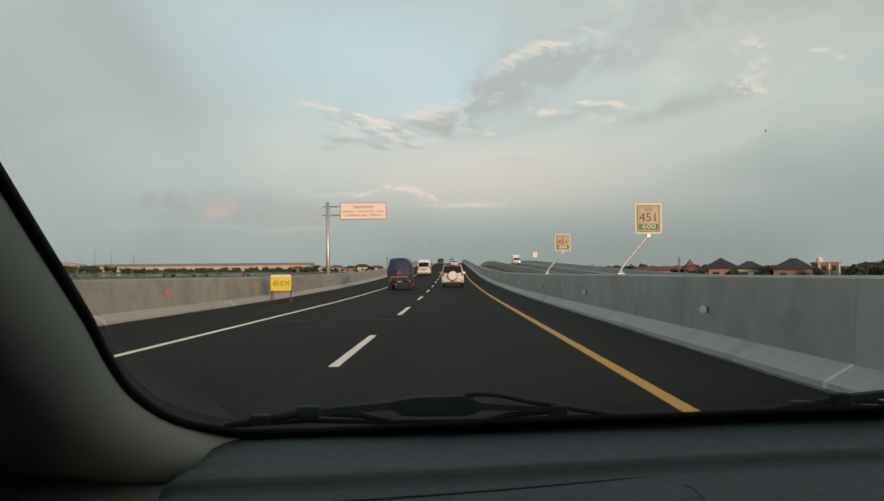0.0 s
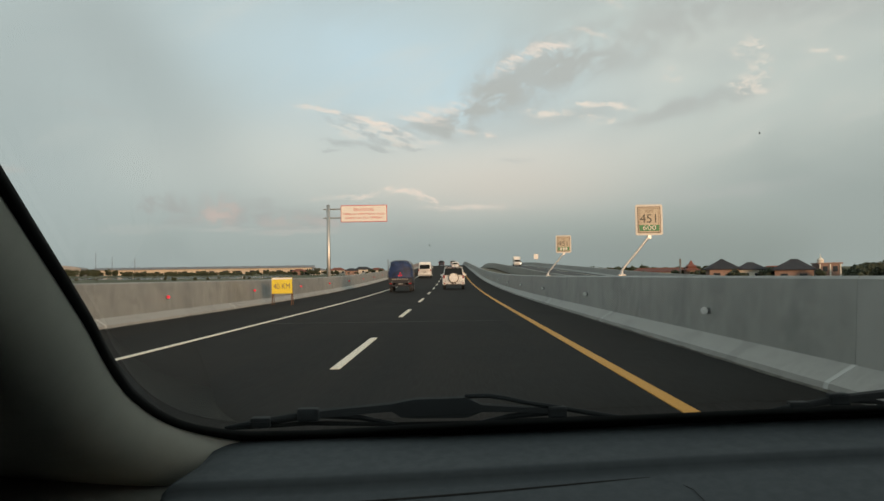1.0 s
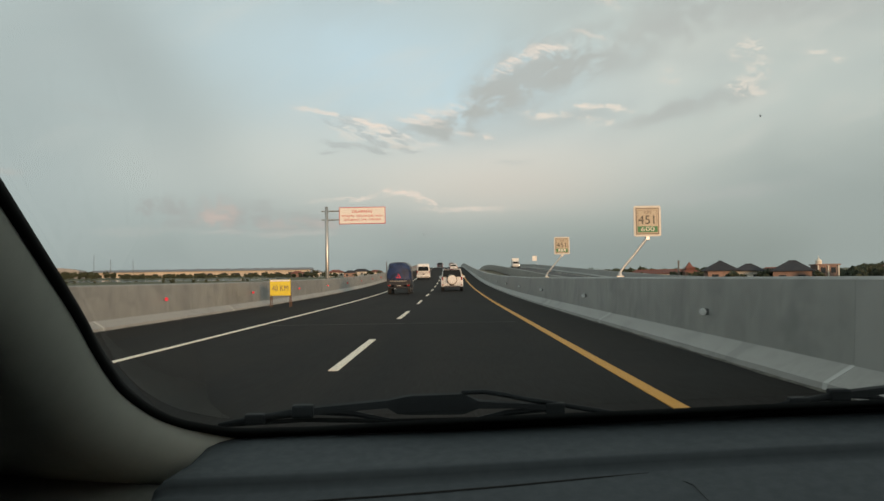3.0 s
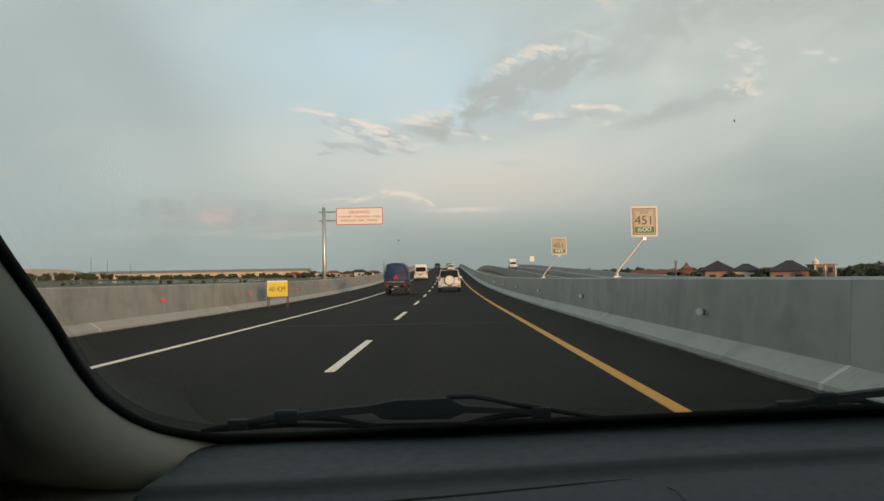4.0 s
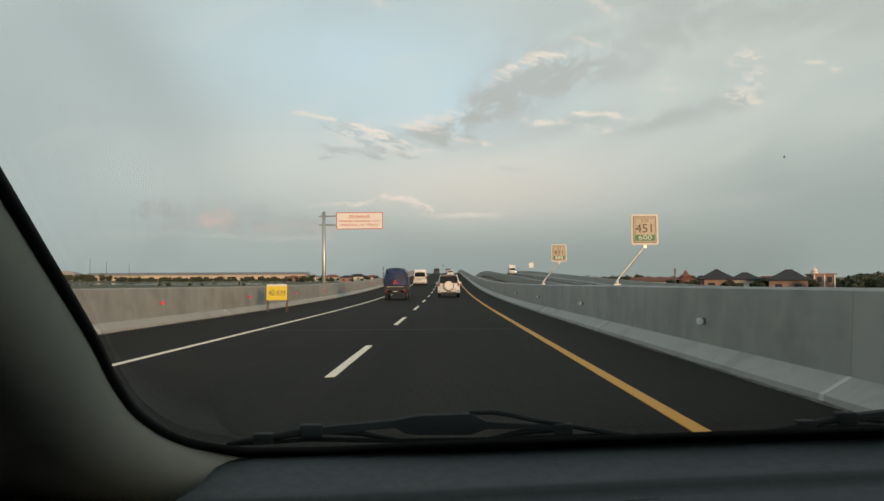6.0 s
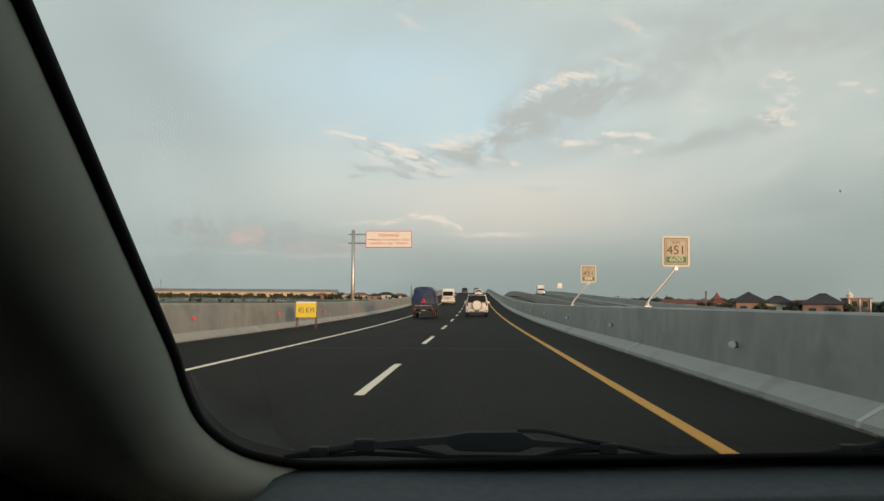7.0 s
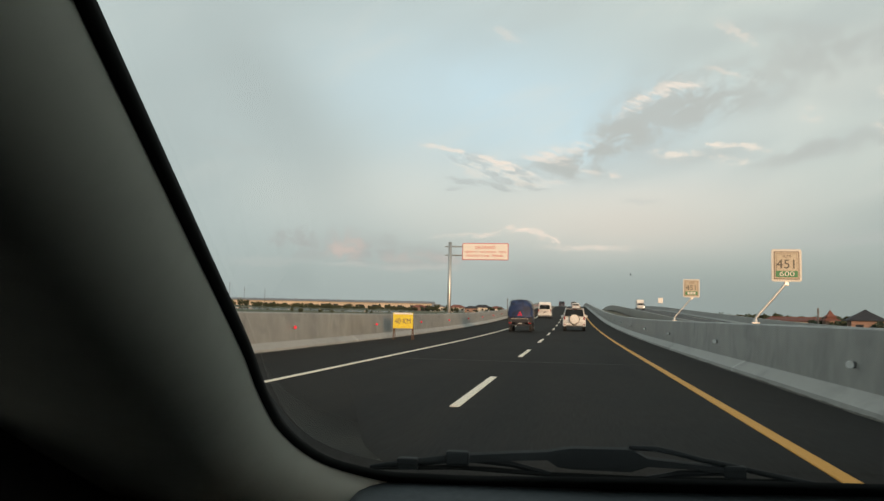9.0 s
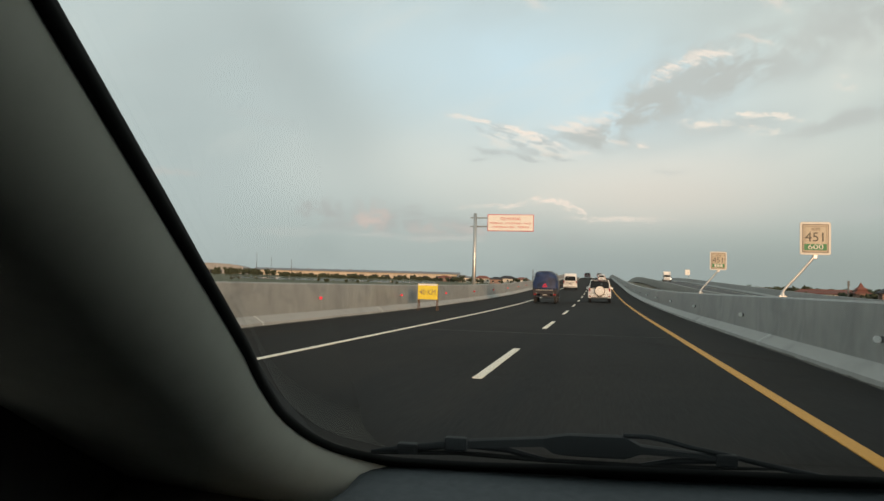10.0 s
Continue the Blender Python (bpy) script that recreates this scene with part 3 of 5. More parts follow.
# grit swept against the foot of each parapet
def grit(name, foot, side, seed, broad):
    rng = random.Random(seed)
    bm = bmesh.new()
    ys = [-20 + 0.5 * k for k in range(300)]
    rows = [[(foot - side * (0.03 + broad * rng.random() ** 2), y, road_z(y) + 0.004), (foot + side * 0.01, y, road_z(y) + 0.012 + 0.02 * rng.random())] for y in ys]
    loft(rows, caps=False, closed=False, bm=bm)
    return tagged(structure(name, bm, "grit", "thin uneven line of pale grit along the parapet's foot", "grit"), kind="stuff")


grit("grit_left", -8.72, -1, 3, 0.12)
grit("grit_right", 3.70, 1, 4, 0.03)


# delineators on the parapets
def reflector(x, y, z, side, lens, label, group):
    ob = thing("reflector", (x, y, z), label, "road reflector", group)
    part("bracket", box(min(-side * 0.01, side * 0.10), max(-side * 0.01, side * 0.10), 0.012, 0.03, -0.022, 0.022, 0.004), "bracket", ob, "dark mounting bracket")
    part("base", disc(0.0, side * 0.035, 0, 0.050, 0.035, 16, 0.008), "bracket", ob, "dark round base against the wall")
    part("lens", disc(-0.022, side * 0.105, 0, 0.058, 0.02, 18, 0.006), lens, ob)
    return ob


first = {}
for k in range(24):
    for x, side, lens, y, z, label in ((-9.03, 1, "red_lens", 14 + 11 * k, 0.68, "round red reflector fixed to the parapet wall"),
                                       (4.03, -1, "clear_lens", 12.5 + 11.2 * k, 0.60, "round white reflector fixed to the median parapet wall")):
        here = (x, y, road_z(y) + z)
        if side not in first:
            first[side] = reflector(*here, side, lens, label, "reflectors along the parapets")
        else:
            copy_thing(first[side], pose(*here))


# ------------------------------------------------------------------ the car the camera rides in
def E_(x, y, z):
    return Vector((x, y, EYE_H + z))


car = thing("passenger_car", (0.35, 0.3, 0.0), "passenger car seen from its front seat, grey cabin", "car")
INV = Matrix.Translation((-0.35, -0.3, 0.0))


def car_part(name, bm, mat, label="", smooth=False, parent=None):
    bmesh.ops.transform(bm, matrix=INV, verts=bm.verts)
    return part(name, bm, mat, parent or car, label, smooth)


# the windscreen's plane and its outward normal
OUT = Vector((0, 0.470, 0.8827))


def screen(x, z, off=0.0):
    """A point of the windscreen's plane at x and at a height from the eye."""
    return E_(x, 0.770 - 1.879 * (z + 0.10), z) + OUT * off


# opening's edge: up the left pillar, round the corner, along the foot of the screen
EDGE = [(-0.186, 0.30), (-0.209, 0.22), (-0.239, 0.12), (-0.263, 0.04), (-0.284, -0.03), (-0.298, -0.066), (-0.307, -0.094), (-0.311, -0.119), (-0.304, -0.147),
        (-0.284, -0.166), (-0.239, -0.1795), (-0.19, -0.1805), (-0.13, -0.179), (0.007, -0.170), (0.195, -0.162), (0.48, -0.150), (0.75, -0.146), (1.0, -0.146)]


SEAL = [0.0075] * 8 + [0.008, 0.010, 0.018, 0.034, 0.040] + [0.042] * 5     # visible width of the black edge


def eased(points, steps=5):
    """A smooth curve through rows of numbers."""
    out = []
    for i in range(len(points) - 1):
        p = [np.array(points[min(max(i + k, 0), len(points) - 1)], dtype=float) for k in (-1, 0, 1, 2)]
        for t in (k / steps for k in range(steps)):
            out.append(0.5 * (2 * p[1] + (p[2] - p[0]) * t + (2 * p[0] - 5 * p[1] + 4 * p[2] - p[3]) * t * t + (3 * p[1] - p[0] - 3 * p[2] + p[3]) * t ** 3))
    return [tuple(float(v) for v in q) for q in out + [np.array(points[-1], dtype=float)]]


RIM = eased([(x, z, w) for (x, z), w in zip(EDGE, SEAL)])
CORNER = 5 * 12 + 1      # the rim's points that border the pillar


def outward(i):
    a, b = RIM[max(i - 1, 0)], RIM[min(i + 1, len(RIM) - 1)]
    way = (screen(*b[:2]) - screen(*a[:2])).normalized()
    return way.cross(OUT).normalized() * -1 if way.cross(OUT).dot(Vector((-1, 0.3, -1))) < 0 else way.cross(OUT).normalized()


bm = bmesh.new()
rows = []
for i, (x, z, w) in enumerate(RIM):
    o = outward(i)
    p = screen(x, z)
    rows.append([p, p - OUT * 0.002 + o * 0.001, p - OUT * 0.004 + o * w * 0.5, p - OUT * 0.003 + o * w, p + OUT * 0.004 + o * w, p + OUT * 0.004])
loft(rows, bm=bm)
car_part("windscreen_seal", bm, "rubber", "black rubber edge round the windscreen", True)

# glass, a little outside the seal
bm = bmesh.new()
rows = [[screen(x, z, 0.006) for x in (-0.42, -0.1, 0.3, 0.7, 1.12)] for z in (-0.215, -0.1, 0.05, 0.2, 0.31)]
loft(rows, caps=False, closed=False, bm=bm)
pane = car_part("windscreen", bm, "glass", "clear raked windscreen glass")
pane.visible_shadow = False
if pane.data.polygons[0].normal.dot(OUT) > 0:      # the near side of the sheet faces the cabin
    pane.data.flip_normals()

# two specks of dirt on the glass
for x, z, r in ((0.190, 0.0725, 0.00042), (-0.004, 0.0150, 0.0004)):
    p = screen(x, z, 0.0085)
    rings = [[p + Vector((r * q * math.cos(k), 0, 0)) + Vector((0, -0.8827, 0.470)) * (r * q * 1.4 * math.sin(k)) + OUT * up for k in (2 * math.pi * i / 8 for i in range(8))] for q, up in ((0.9, -0.0012), (1.0, -0.0008), (0.5, 0.0))]
    car_part("dirt_speck", loft(rings), "bracket", "small dark speck on the windscreen", parent=pane)

# pillar trim: from the seal it swells towards the cabin, then turns back to the door
bm = bmesh.new()
rows = []
TRIM = [(0.0, -0.004)] + [(0.050 * (1 - math.cos(radians(a))), 0.058 * math.sin(radians(a))) for a in range(6, 91, 7)]
TRIM += [(0.070, 0.0580), (0.10, 0.0565), (0.14, 0.054), (0.19, 0.050), (0.25, 0.045)]
INTO = Vector((-0.10, -0.55, -0.80)).normalized()
for i, (x, z, w) in enumerate(RIM[:CORNER]):
    o, p = outward(i), screen(x, z)
    rows.append([p + o * (w - 0.003 + a) + INTO * b for a, b in TRIM])
loft(rows, caps=False, closed=False, bm=bm)
car_part("pillar_trim", bm, "trim_plastic", "grey-beige plastic trim of the front pillar", True)

# dashboard: swept across the car, with a step and a shallow front
DASH = [(1.03, -0.215), (0.99, -0.202), (0.962, -0.192), (0.945, -0.1905), (0.92, -0.1930), (0.895, -0.1966), (0.86, -0.2012), (0.825, -0.2052), (0.815, -0.2066), (0.810, -0.2085), (0.807, -0.2140), (0.804, -0.2190),
        (0.795, -0.2212), (0.78, -0.2240), (0.76, -0.2285), (0.68, -0.245), (0.60, -0.275), (0.55, -0.32), (0.53, -0.42), (0.53, -0.72), (1.03, -0.72)]
XS = [(-0.326, -0.06), (-0.323, -0.026), (-0.318, -0.010), (-0.311, -0.003), (-0.300, 0.0), (-0.15, 0.003), (0.0, 0.009), (0.2, 0.018), (0.35, 0.024), (0.5, 0.029), (0.75, 0.03), (1.08, 0.02)]


def dash_point(x, y, z, lift):
    """The top narrows towards the glass, rises a little at its far edge and ends under the pane."""
    lift += 0.006 * min(1.0, max(0.0, (y - 0.84) / 0.05)) * min(1.0, max(0.0, (x - 0.1) / 0.3))
    return E_(x + (0.022 + 0.023 * min(1.0, max(0.0, (y - 0.78) / 0.09)) if x < -0.2 else 0.0), min(y, 0.764 + 1.879 * (-0.10 - z - lift)), z + lift)


def dash_top(x, y):
    ys, zs = [p[0] for p in DASH[14:2:-1]], [p[1] for p in DASH[14:2:-1]]
    return float(np.interp(y, ys, zs)) + float(np.interp(x, [p[0] for p in XS], [p[1] for p in XS]))


dash = car_part("dashboard", loft([[dash_point(x, y, z, lift) for y, z in DASH] for x, lift in XS]), "dash_plastic", "dark blue-grey grained plastic dashboard top", True)
seam = [(-0.163, 0.725), (-0.145, 0.757), (-0.128, 0.774), (-0.039, 0.777), (0.059, 0.782), (0.148, 0.789), (0.205, 0.794)]
car_part("lid_gap", tube([E_(x, y, dash_top(x, y) - 0.0002 if y > 0.76 else -0.2365 + 0.2 * (y - 0.725)) for x, y in seam], [0.0010, 0.0014, 0.0018, 0.0018, 0.0017, 0.0014, 0.0005], 6), "dark_gap", "narrow dark gap round the airbag lid", parent=dash)
seam = [(0.229, 0.780, -0.2060), (0.239, 0.762, -0.2072), (0.245, 0.706, -0.2170)]
car_part("lid_crease", tube([E_(x, y, z) for x, y, z in seam], 0.0004, 6), "dark_gap", "faint crease in the dashboard", parent=dash)


car_part("corner_trim", loft([[(-0.53, y, z - 0.02), (x, y, z - 0.02), (x, y, z), (-0.53, y, z + 0.03)] for x, y, z in
         ((-0.315, 0.78, EYE_H - 0.262), (-0.295, 0.86, EYE_H - 0.246), (-0.285, 0.94, EYE_H - 0.228), (-0.285, 0.97, EYE_H - 0.224))]), "cabin_grey", "dark grey trim between the dashboard and the pillar", parent=dash)


# wipers lie at the foot of the glass, outside
def wiper(at, label):
    arm = thing("wiper", at, label, "wiper", "windscreen wipers")
    part("blade", tube([(-0.264, -0.040, -0.0085), (-0.216, -0.033, -0.0065), (-0.164, -0.025, -0.0045), (-0.065, 0.009, -0.0135), (0.033, 0.020, -0.0150), (0.130, 0.030, -0.0136), (0.206, 0.038, -0.0120)],
                       [0.0010, 0.0022, 0.0028, 0.0028, 0.0028, 0.0026, 0.0012], 8), "rubber", arm, "thin rubber wiper blade", True)
    part("carrier", tube([(-0.261, -0.040, -0.0060), (-0.229, -0.035, -0.0022), (-0.177, -0.027, 0.0040)], [0.0020, 0.0042, 0.0052], 8), "wiper_black", arm, "", True)
    bridge = [(-0.152, -0.020, 0.0010, 0.0106), (-0.105, -0.004, 0.0025, 0.0124), (-0.066, 0.009, 0.0030, 0.0135), (-0.054, 0.011, -0.0045, 0.0158), (-0.038, 0.012, -0.0062, 0.0184),
              (0.027, 0.019, -0.0076, 0.0187), (0.046, 0.021, -0.0010, 0.0092), (0.098, 0.027, -0.0025, 0.0042), (0.137, 0.031, -0.0064, 0.0014)]
    part("bridge", loft([[(x, y - 0.006, z0), (x, y + 0.010, z0), (x, y + 0.009, z1 - 0.001), (x, y + 0.002, z1), (x, y - 0.005, z1 - 0.0015)] for x, y, z0, z1 in bridge]), "wiper_black", arm, "broad black plastic centre of the wiper")
    part("claw", tube([(-0.154, -0.021, 0.0050), (-0.105, -0.004, -0.0019), (-0.061, 0.010, -0.0133)], [0.0044, 0.0038, 0.0028], 6), "wiper_black", arm)
    part("claw", tube([(0.132, 0.030, -0.0048), (0.080, 0.025, -0.0083), (0.040, 0.021, -0.0156)], [0.0044, 0.0038, 0.0028], 6), "wiper_black", arm)
    for x, y, z, w, hh in ((-0.219, -0.033, -0.0012, 0.012, 0.0062), (-0.164, -0.025, 0.0058, 0.013, 0.0078), (0.142, 0.031, -0.0044, 0.012, 0.0072)):
        part("joint_cap", box(x - w, x + w, y - 0.008, y + 0.008, z - hh, z + hh, 0.003), "wiper_black", arm)
    part("arm", tube([(0.025, 0.019, 0.0188), (0.055, 0.022, 0.0186), (0.076, 0.024, 0.0150), (0.105, 0.027, 0.0080), (0.137, 0.031, 0.0024), (0.177, 0.035, -0.0058), (0.217, 0.040, -0.0135), (0.30, 0.05, -0.028)],
                     [0.0028, 0.0034, 0.0032, 0.0030, 0.0032, 0.0034, 0.0036, 0.004], 8), "wiper_black", arm, "black steel wiper arm", True)
    return arm


wiper((0.0, 0.98, EYE_H - 0.17), "black windscreen wiper resting at the foot of the glass")
wiper((0.67, 1.055, EYE_H - 0.172), "black windscreen wiper resting beside its neighbour")

# plain shell that closes the cabin; unseen dark panes added to keep sunlight out
for x in (-0.56, 1.23):
    side = car_part("side_panel", box(x, x + 0.03, -1.9, 0.62, 0.35, 0.93), "cabin_grey", "grey inner panel of the doors")
    car_part("roof_rail", box(x, x + 0.03, -1.9, 0.0, 1.42, 1.53), "head_lining")
    for y in (-1.9, -0.95, -0.30):
        car_part("side_post", box(x, x + 0.03, y, y + 0.12, 0.931, 1.419), "cabin_dark")
    for y0, y1 in ((-1.78, -0.95), (-0.83, -0.30), (-0.18, 0.55)):
        bm = loft([[(x + 0.012, y0, z), (x + 0.012, y1 if z < 1.3 or y1 < 0 else 0.0, z), (x + 0.017, y1 if z < 1.3 or y1 < 0 else 0.0, z), (x + 0.017, y0, z)] for z in (0.931, 1.12, 1.419)])
        car_part("side_glass", bm, "dark_film", "unseen side window, darkened to hold light out of the cabin", parent=side)
car_part("front_side", box(-0.56, -0.53, 0.621, 1.9, 0.35, 0.78, 0.01), "silver_paint")
car_part("front_side", box(1.23, 1.26, 0.621, 1.9, 0.35, 0.78, 0.01), "silver_paint")
car_part("roof_panel", loft([[(-0.56, y, z), (1.26, y, z), (1.26, y, z + 0.03), (-0.56, y, z + 0.03)] for y, z in ((-1.9, 1.50), (-0.9, 1.56), (-0.2, 1.545), (0.02, EYE_H + 0.292))]), "head_lining", "pale roof lining")
car_part("rear_panel", box(-0.53, 1.23, -1.93, -1.9, 0.35, 0.98), "cabin_grey")
car_part("rear_glass", box(-0.529, 1.229, -1.918, -1.912, 0.981, 1.419), "dark_film", "unseen rear window, darkened to hold light out of the cabin")
car_part("rear_header", box(-0.53, 1.23, -1.93, -1.9, 1.42, 1.53), "cabin_grey")
car_part("floor_panel", box(-0.53, 1.23, -1.9, 0.98, 0.32, 0.35), "cabin_dark")
car_part("bulkhead", box(-0.53, 1.23, 0.98, 1.03, 0.35, EYE_H - 0.26), "cabin_dark")
car_part("bonnet", loft([[(-0.53, y, z - 0.03), (1.23, y, z - 0.03), (1.2, y, z), (0.35, y, z + 0.02), (-0.5, y, z)] for y, z in ((1.05, EYE_H - 0.275), (1.4, EYE_H - 0.34), (1.75, EYE_H - 0.44), (1.93, EYE_H - 0.6), (1.95, 0.35))]), "silver_paint", "silver bonnet")
for s_ in (-1, 1):
    rows = []
    for z in (-0.26, -0.1, 0.05, 0.2, 0.31):
        x = float(np.interp(-z, [-e[1] for e in EDGE[:8]], [e[0] for e in EDGE[:8]])) - 0.014
        x = x if s_ < 0 else 0.70 - x
        side = -0.56 if s_ < 0 else 1.26
        rows.append([screen(x, z, 0.008), screen(x, z, 0.022), Vector((side, screen(x, z).y + 0.03, EYE_H + z + 0.03)), Vector((side, screen(x, z).y + 0.01, EYE_H + z + 0.01))])
    car_part("pillar_shell", loft(rows), "cabin_dark")
for x in (-0.56, 1.23):
    car_part("cowl_side", loft([[(x, y, 0.781), (x + 0.03, y, 0.781), (x + 0.03, y, z), (x, y, z)] for y, z in ((0.621, 1.24), (0.85, 1.06), (1.03, 0.97))]), "cabin_dark")
for x in (-0.56, 1.06):
    for y in (-1.15, 1.4):
        w = car_part("wheel", wheel_mesh(x, y, 0.3, 0.3, 0.2), "tyre", "black road tyre")


# ------------------------------------------------------------------ signs
# warning sign on one tall pole behind the left parapet
gantry = thing("warning_sign", (-9.6, 62, ground_z(-9.6, 62)), "white and red warning board on a tall galvanised pole", "road sign")
z0 = road_z(62) - ground_z(-9.6, 62)
part("pole", tube([(0, 0, 0), (0, 0, z0 + 3), (0, 0, z0 + 6.75)], [0.15, 0.145, 0.135], 20), "galvanised", gantry, "round galvanised steel pole", True)
for zz in (z0 + 5.72, z0 + 6.4):
    part("bracket_arm", tube([(-0.38, -0.02, zz), (0.5, -0.02, zz), (1.02, -0.02, zz)], 0.055, 10), "galvanised", gantry)
    part("clamp", tube([(0.42, -0.02, zz), (0.50, -0.02, zz)], 0.085, 10), "galvanised", gantry)
bd = part("board", box(0.98, 4.6, -0.05, 0.0, z0 + 5.36, z0 + 6.68, 0.02), "sign_red", gantry, "red-edged board")
part("face", box(1.03, 4.55, -0.058, -0.049, z0 + 5.41, z0 + 6.63, 0.003), "sign_white", bd, "white sheeted face")
for words, zz, hh, ww in (("DILARANG", 6.33, 0.22, 1.62), ("MEMBAWA PENUMPANG PADA", 5.98, 0.15, 3.25), ("KENDARAAN BAK TERBUKA", 5.69, 0.16, 2.95)):
    total, at_char = len(words), 0
    for word in words.split():
        mid = (at_char + len(word) / 2) / total - 0.5
        lettering("word", word, hh, (2.79 + mid * ww, -0.062, z0 + zz), "sign_red", bd, "red capital letters", 0.003, ww * (len(word) - 0.25) / total)
        at_char += len(word) + 1


def km_board(at, words, lower, label):
    """Kilometre board on a bent pipe that springs from the parapet's top."""
    ob = thing("kilometre_sign", at, label, "road sign")
    part("foot", box(-0.09, 0.09, -0.07, 0.07, 0, 0.035, 0.01), "galvanised", ob, "bolted steel foot plate")
    part("foot_boss", tube([(0, 0, 0.03), (0, 0, 0.12)], [0.06, 0.04], 12), "galvanised", ob)
    part("pipe", tube([(0, 0, 0.06), (0.02, 0, 0.14), (0.10, 0, 0.25), (0.40, 0, 0.60), (0.62, 0, 0.87), (0.70, 0, 0.98), (0.70, 0, 1.06)], 0.03, 12), "galvanised", ob, "bent galvanised pipe", True)
    part("socket", box(0.65, 0.75, -0.04, 0.04, 0.90, 1.02, 0.015), "galvanised", ob)
    def sheet(half, z0, z1, y0, y1, r):
        bm = loft([rounded(y0, half, half, z0, z1, r), rounded(y1, half, half, z0, z1, r)])
        bmesh.ops.translate(bm, verts=bm.verts, vec=(0.70, 0, 0))
        return bm

    b = part("board", sheet(0.335, 0.995, 1.755, -0.045, -0.012, 0.05), "sign_cream", ob, "cream board with rounded corners")
    part("border", sheet(0.285, 1.045, 1.705, -0.051, -0.044, 0.012), "sign_brown", b, "brown printed border")
    part("face", sheet(0.262, 1.068, 1.682, -0.055, -0.050, 0.008), "sign_tan", b, "tan sheeted face")
    part("inner_line", sheet(0.235, 1.095, 1.655, -0.058, -0.054, 0.006), "sign_brown", b)
    part("panel", sheet(0.226, 1.104, 1.646, -0.061, -0.057, 0.005), "sign_tan", b)
    part("lower_panel", box(0.455, 0.945, -0.066, -0.060, 1.10, 1.245, 0.002), "sign_green", b, "green lower panel")
    lettering("lettering", "KM", 0.075, (0.70, -0.064, 1.585), "sign_brown", b, wide=0.17)
    lettering("lettering", words, 0.21, (0.70, -0.064, 1.395), "sign_ink", b, wide=0.40)
    if lower:
        lettering("lettering", lower, 0.11, (0.70, -0.069, 1.172), "sign_cream", b, wide=0.33)
    else:
        for k in range(3):
            part("bar", box(0.535 + 0.12 * k, 0.625 + 0.12 * k, -0.070, -0.065, 1.12, 1.225), "sign_cream", b)
    return ob


km_board((4.2, 19.8, 1.14), "451", "600", "white and green kilometre board on a bent pipe above the parapet")

km_board((4.2, 35.0, road_z(35) + 1.14), "451", "", "kilometre board glowing orange in low sun on a bent pipe")

# back of the kilometre board that serves the opposite carriageway
ob = thing("kilometre_sign", (24.9, 230, other_z(230) + 1.1), "pale kilometre board on a bent pipe over the opposite parapet", "road sign")
part("pipe", tube([(0, 0, 0), (-0.1, 0, 0.2), (-0.7, 0, 1.0), (-0.7, 0, 1.1)], 0.04, 8), "galvanised", ob)
part("board", box(-1.35, -0.05, -0.03, 0.03, 1.05, 2.5, 0.02), "sign_white", ob)

# folding roadwork board on the outer shoulder
ob = thing("roadwork_board", (-8.16, 36.0, road_z(36)), "yellow roadwork board on brown trestle legs beside the parapet", "road sign")
for x in (0.03, 0.90):
    part("leg", tube([(x, -0.10, 0.0), (x, 0.0, 0.60), (x, 0.03, 1.22)], 0.024, 8), "leg_wood", ob, "brown wooden leg")
    part("stay", tube([(x, 0.34, 0.0), (x, 0.03, 1.10)], 0.018, 8), "leg_wood", ob)
bd = part("board", box(0, 0.93, -0.055, -0.03, 0.52, 1.24, 0.008), "board_yellow", ob, "yellow painted panel")
part("top_strip", box(0.02, 0.91, -0.060, -0.054, 1.16, 1.235, 0.002), "sign_white", bd, "white strip along the panel's top")
lettering("lettering", "40 KM", 0.25, (0.465, -0.060, 0.84), "sign_brown", bd, wide=0.74)


# ------------------------------------------------------------------ vehicles
def wheel(x, y, r, w, parent):
    ty = part("wheel", wheel_mesh(x, y, r, r, w), "tyre", parent, "black tyre")
    out = x - 0.004 if x < 0 else x + w + 0.004
    ring = [[(out + d, y + q * math.cos(2 * math.pi * k / 14), r + q * math.sin(2 * math.pi * k / 14)) for k in range(14)] for d, q in ((0, r * 0.55), (0.01 if x < 0 else -0.01, r * 0.62))]
    part("rim", loft(ring), "rim", ty, "pale metal rim")


def plate_at(x, y, z, parent, w=0.40, h=0.13):
    p = part("number_plate", box(x - w / 2, x + w / 2, y - 0.012, y, z - h / 2, z + h / 2, 0.004), "plate", parent, "black number plate")
    part("plate_bar", box(x - w * 0.38, x + w * 0.38, y - 0.016, y - 0.011, z - h * 0.16, z + h * 0.2), "plate_bar", p)


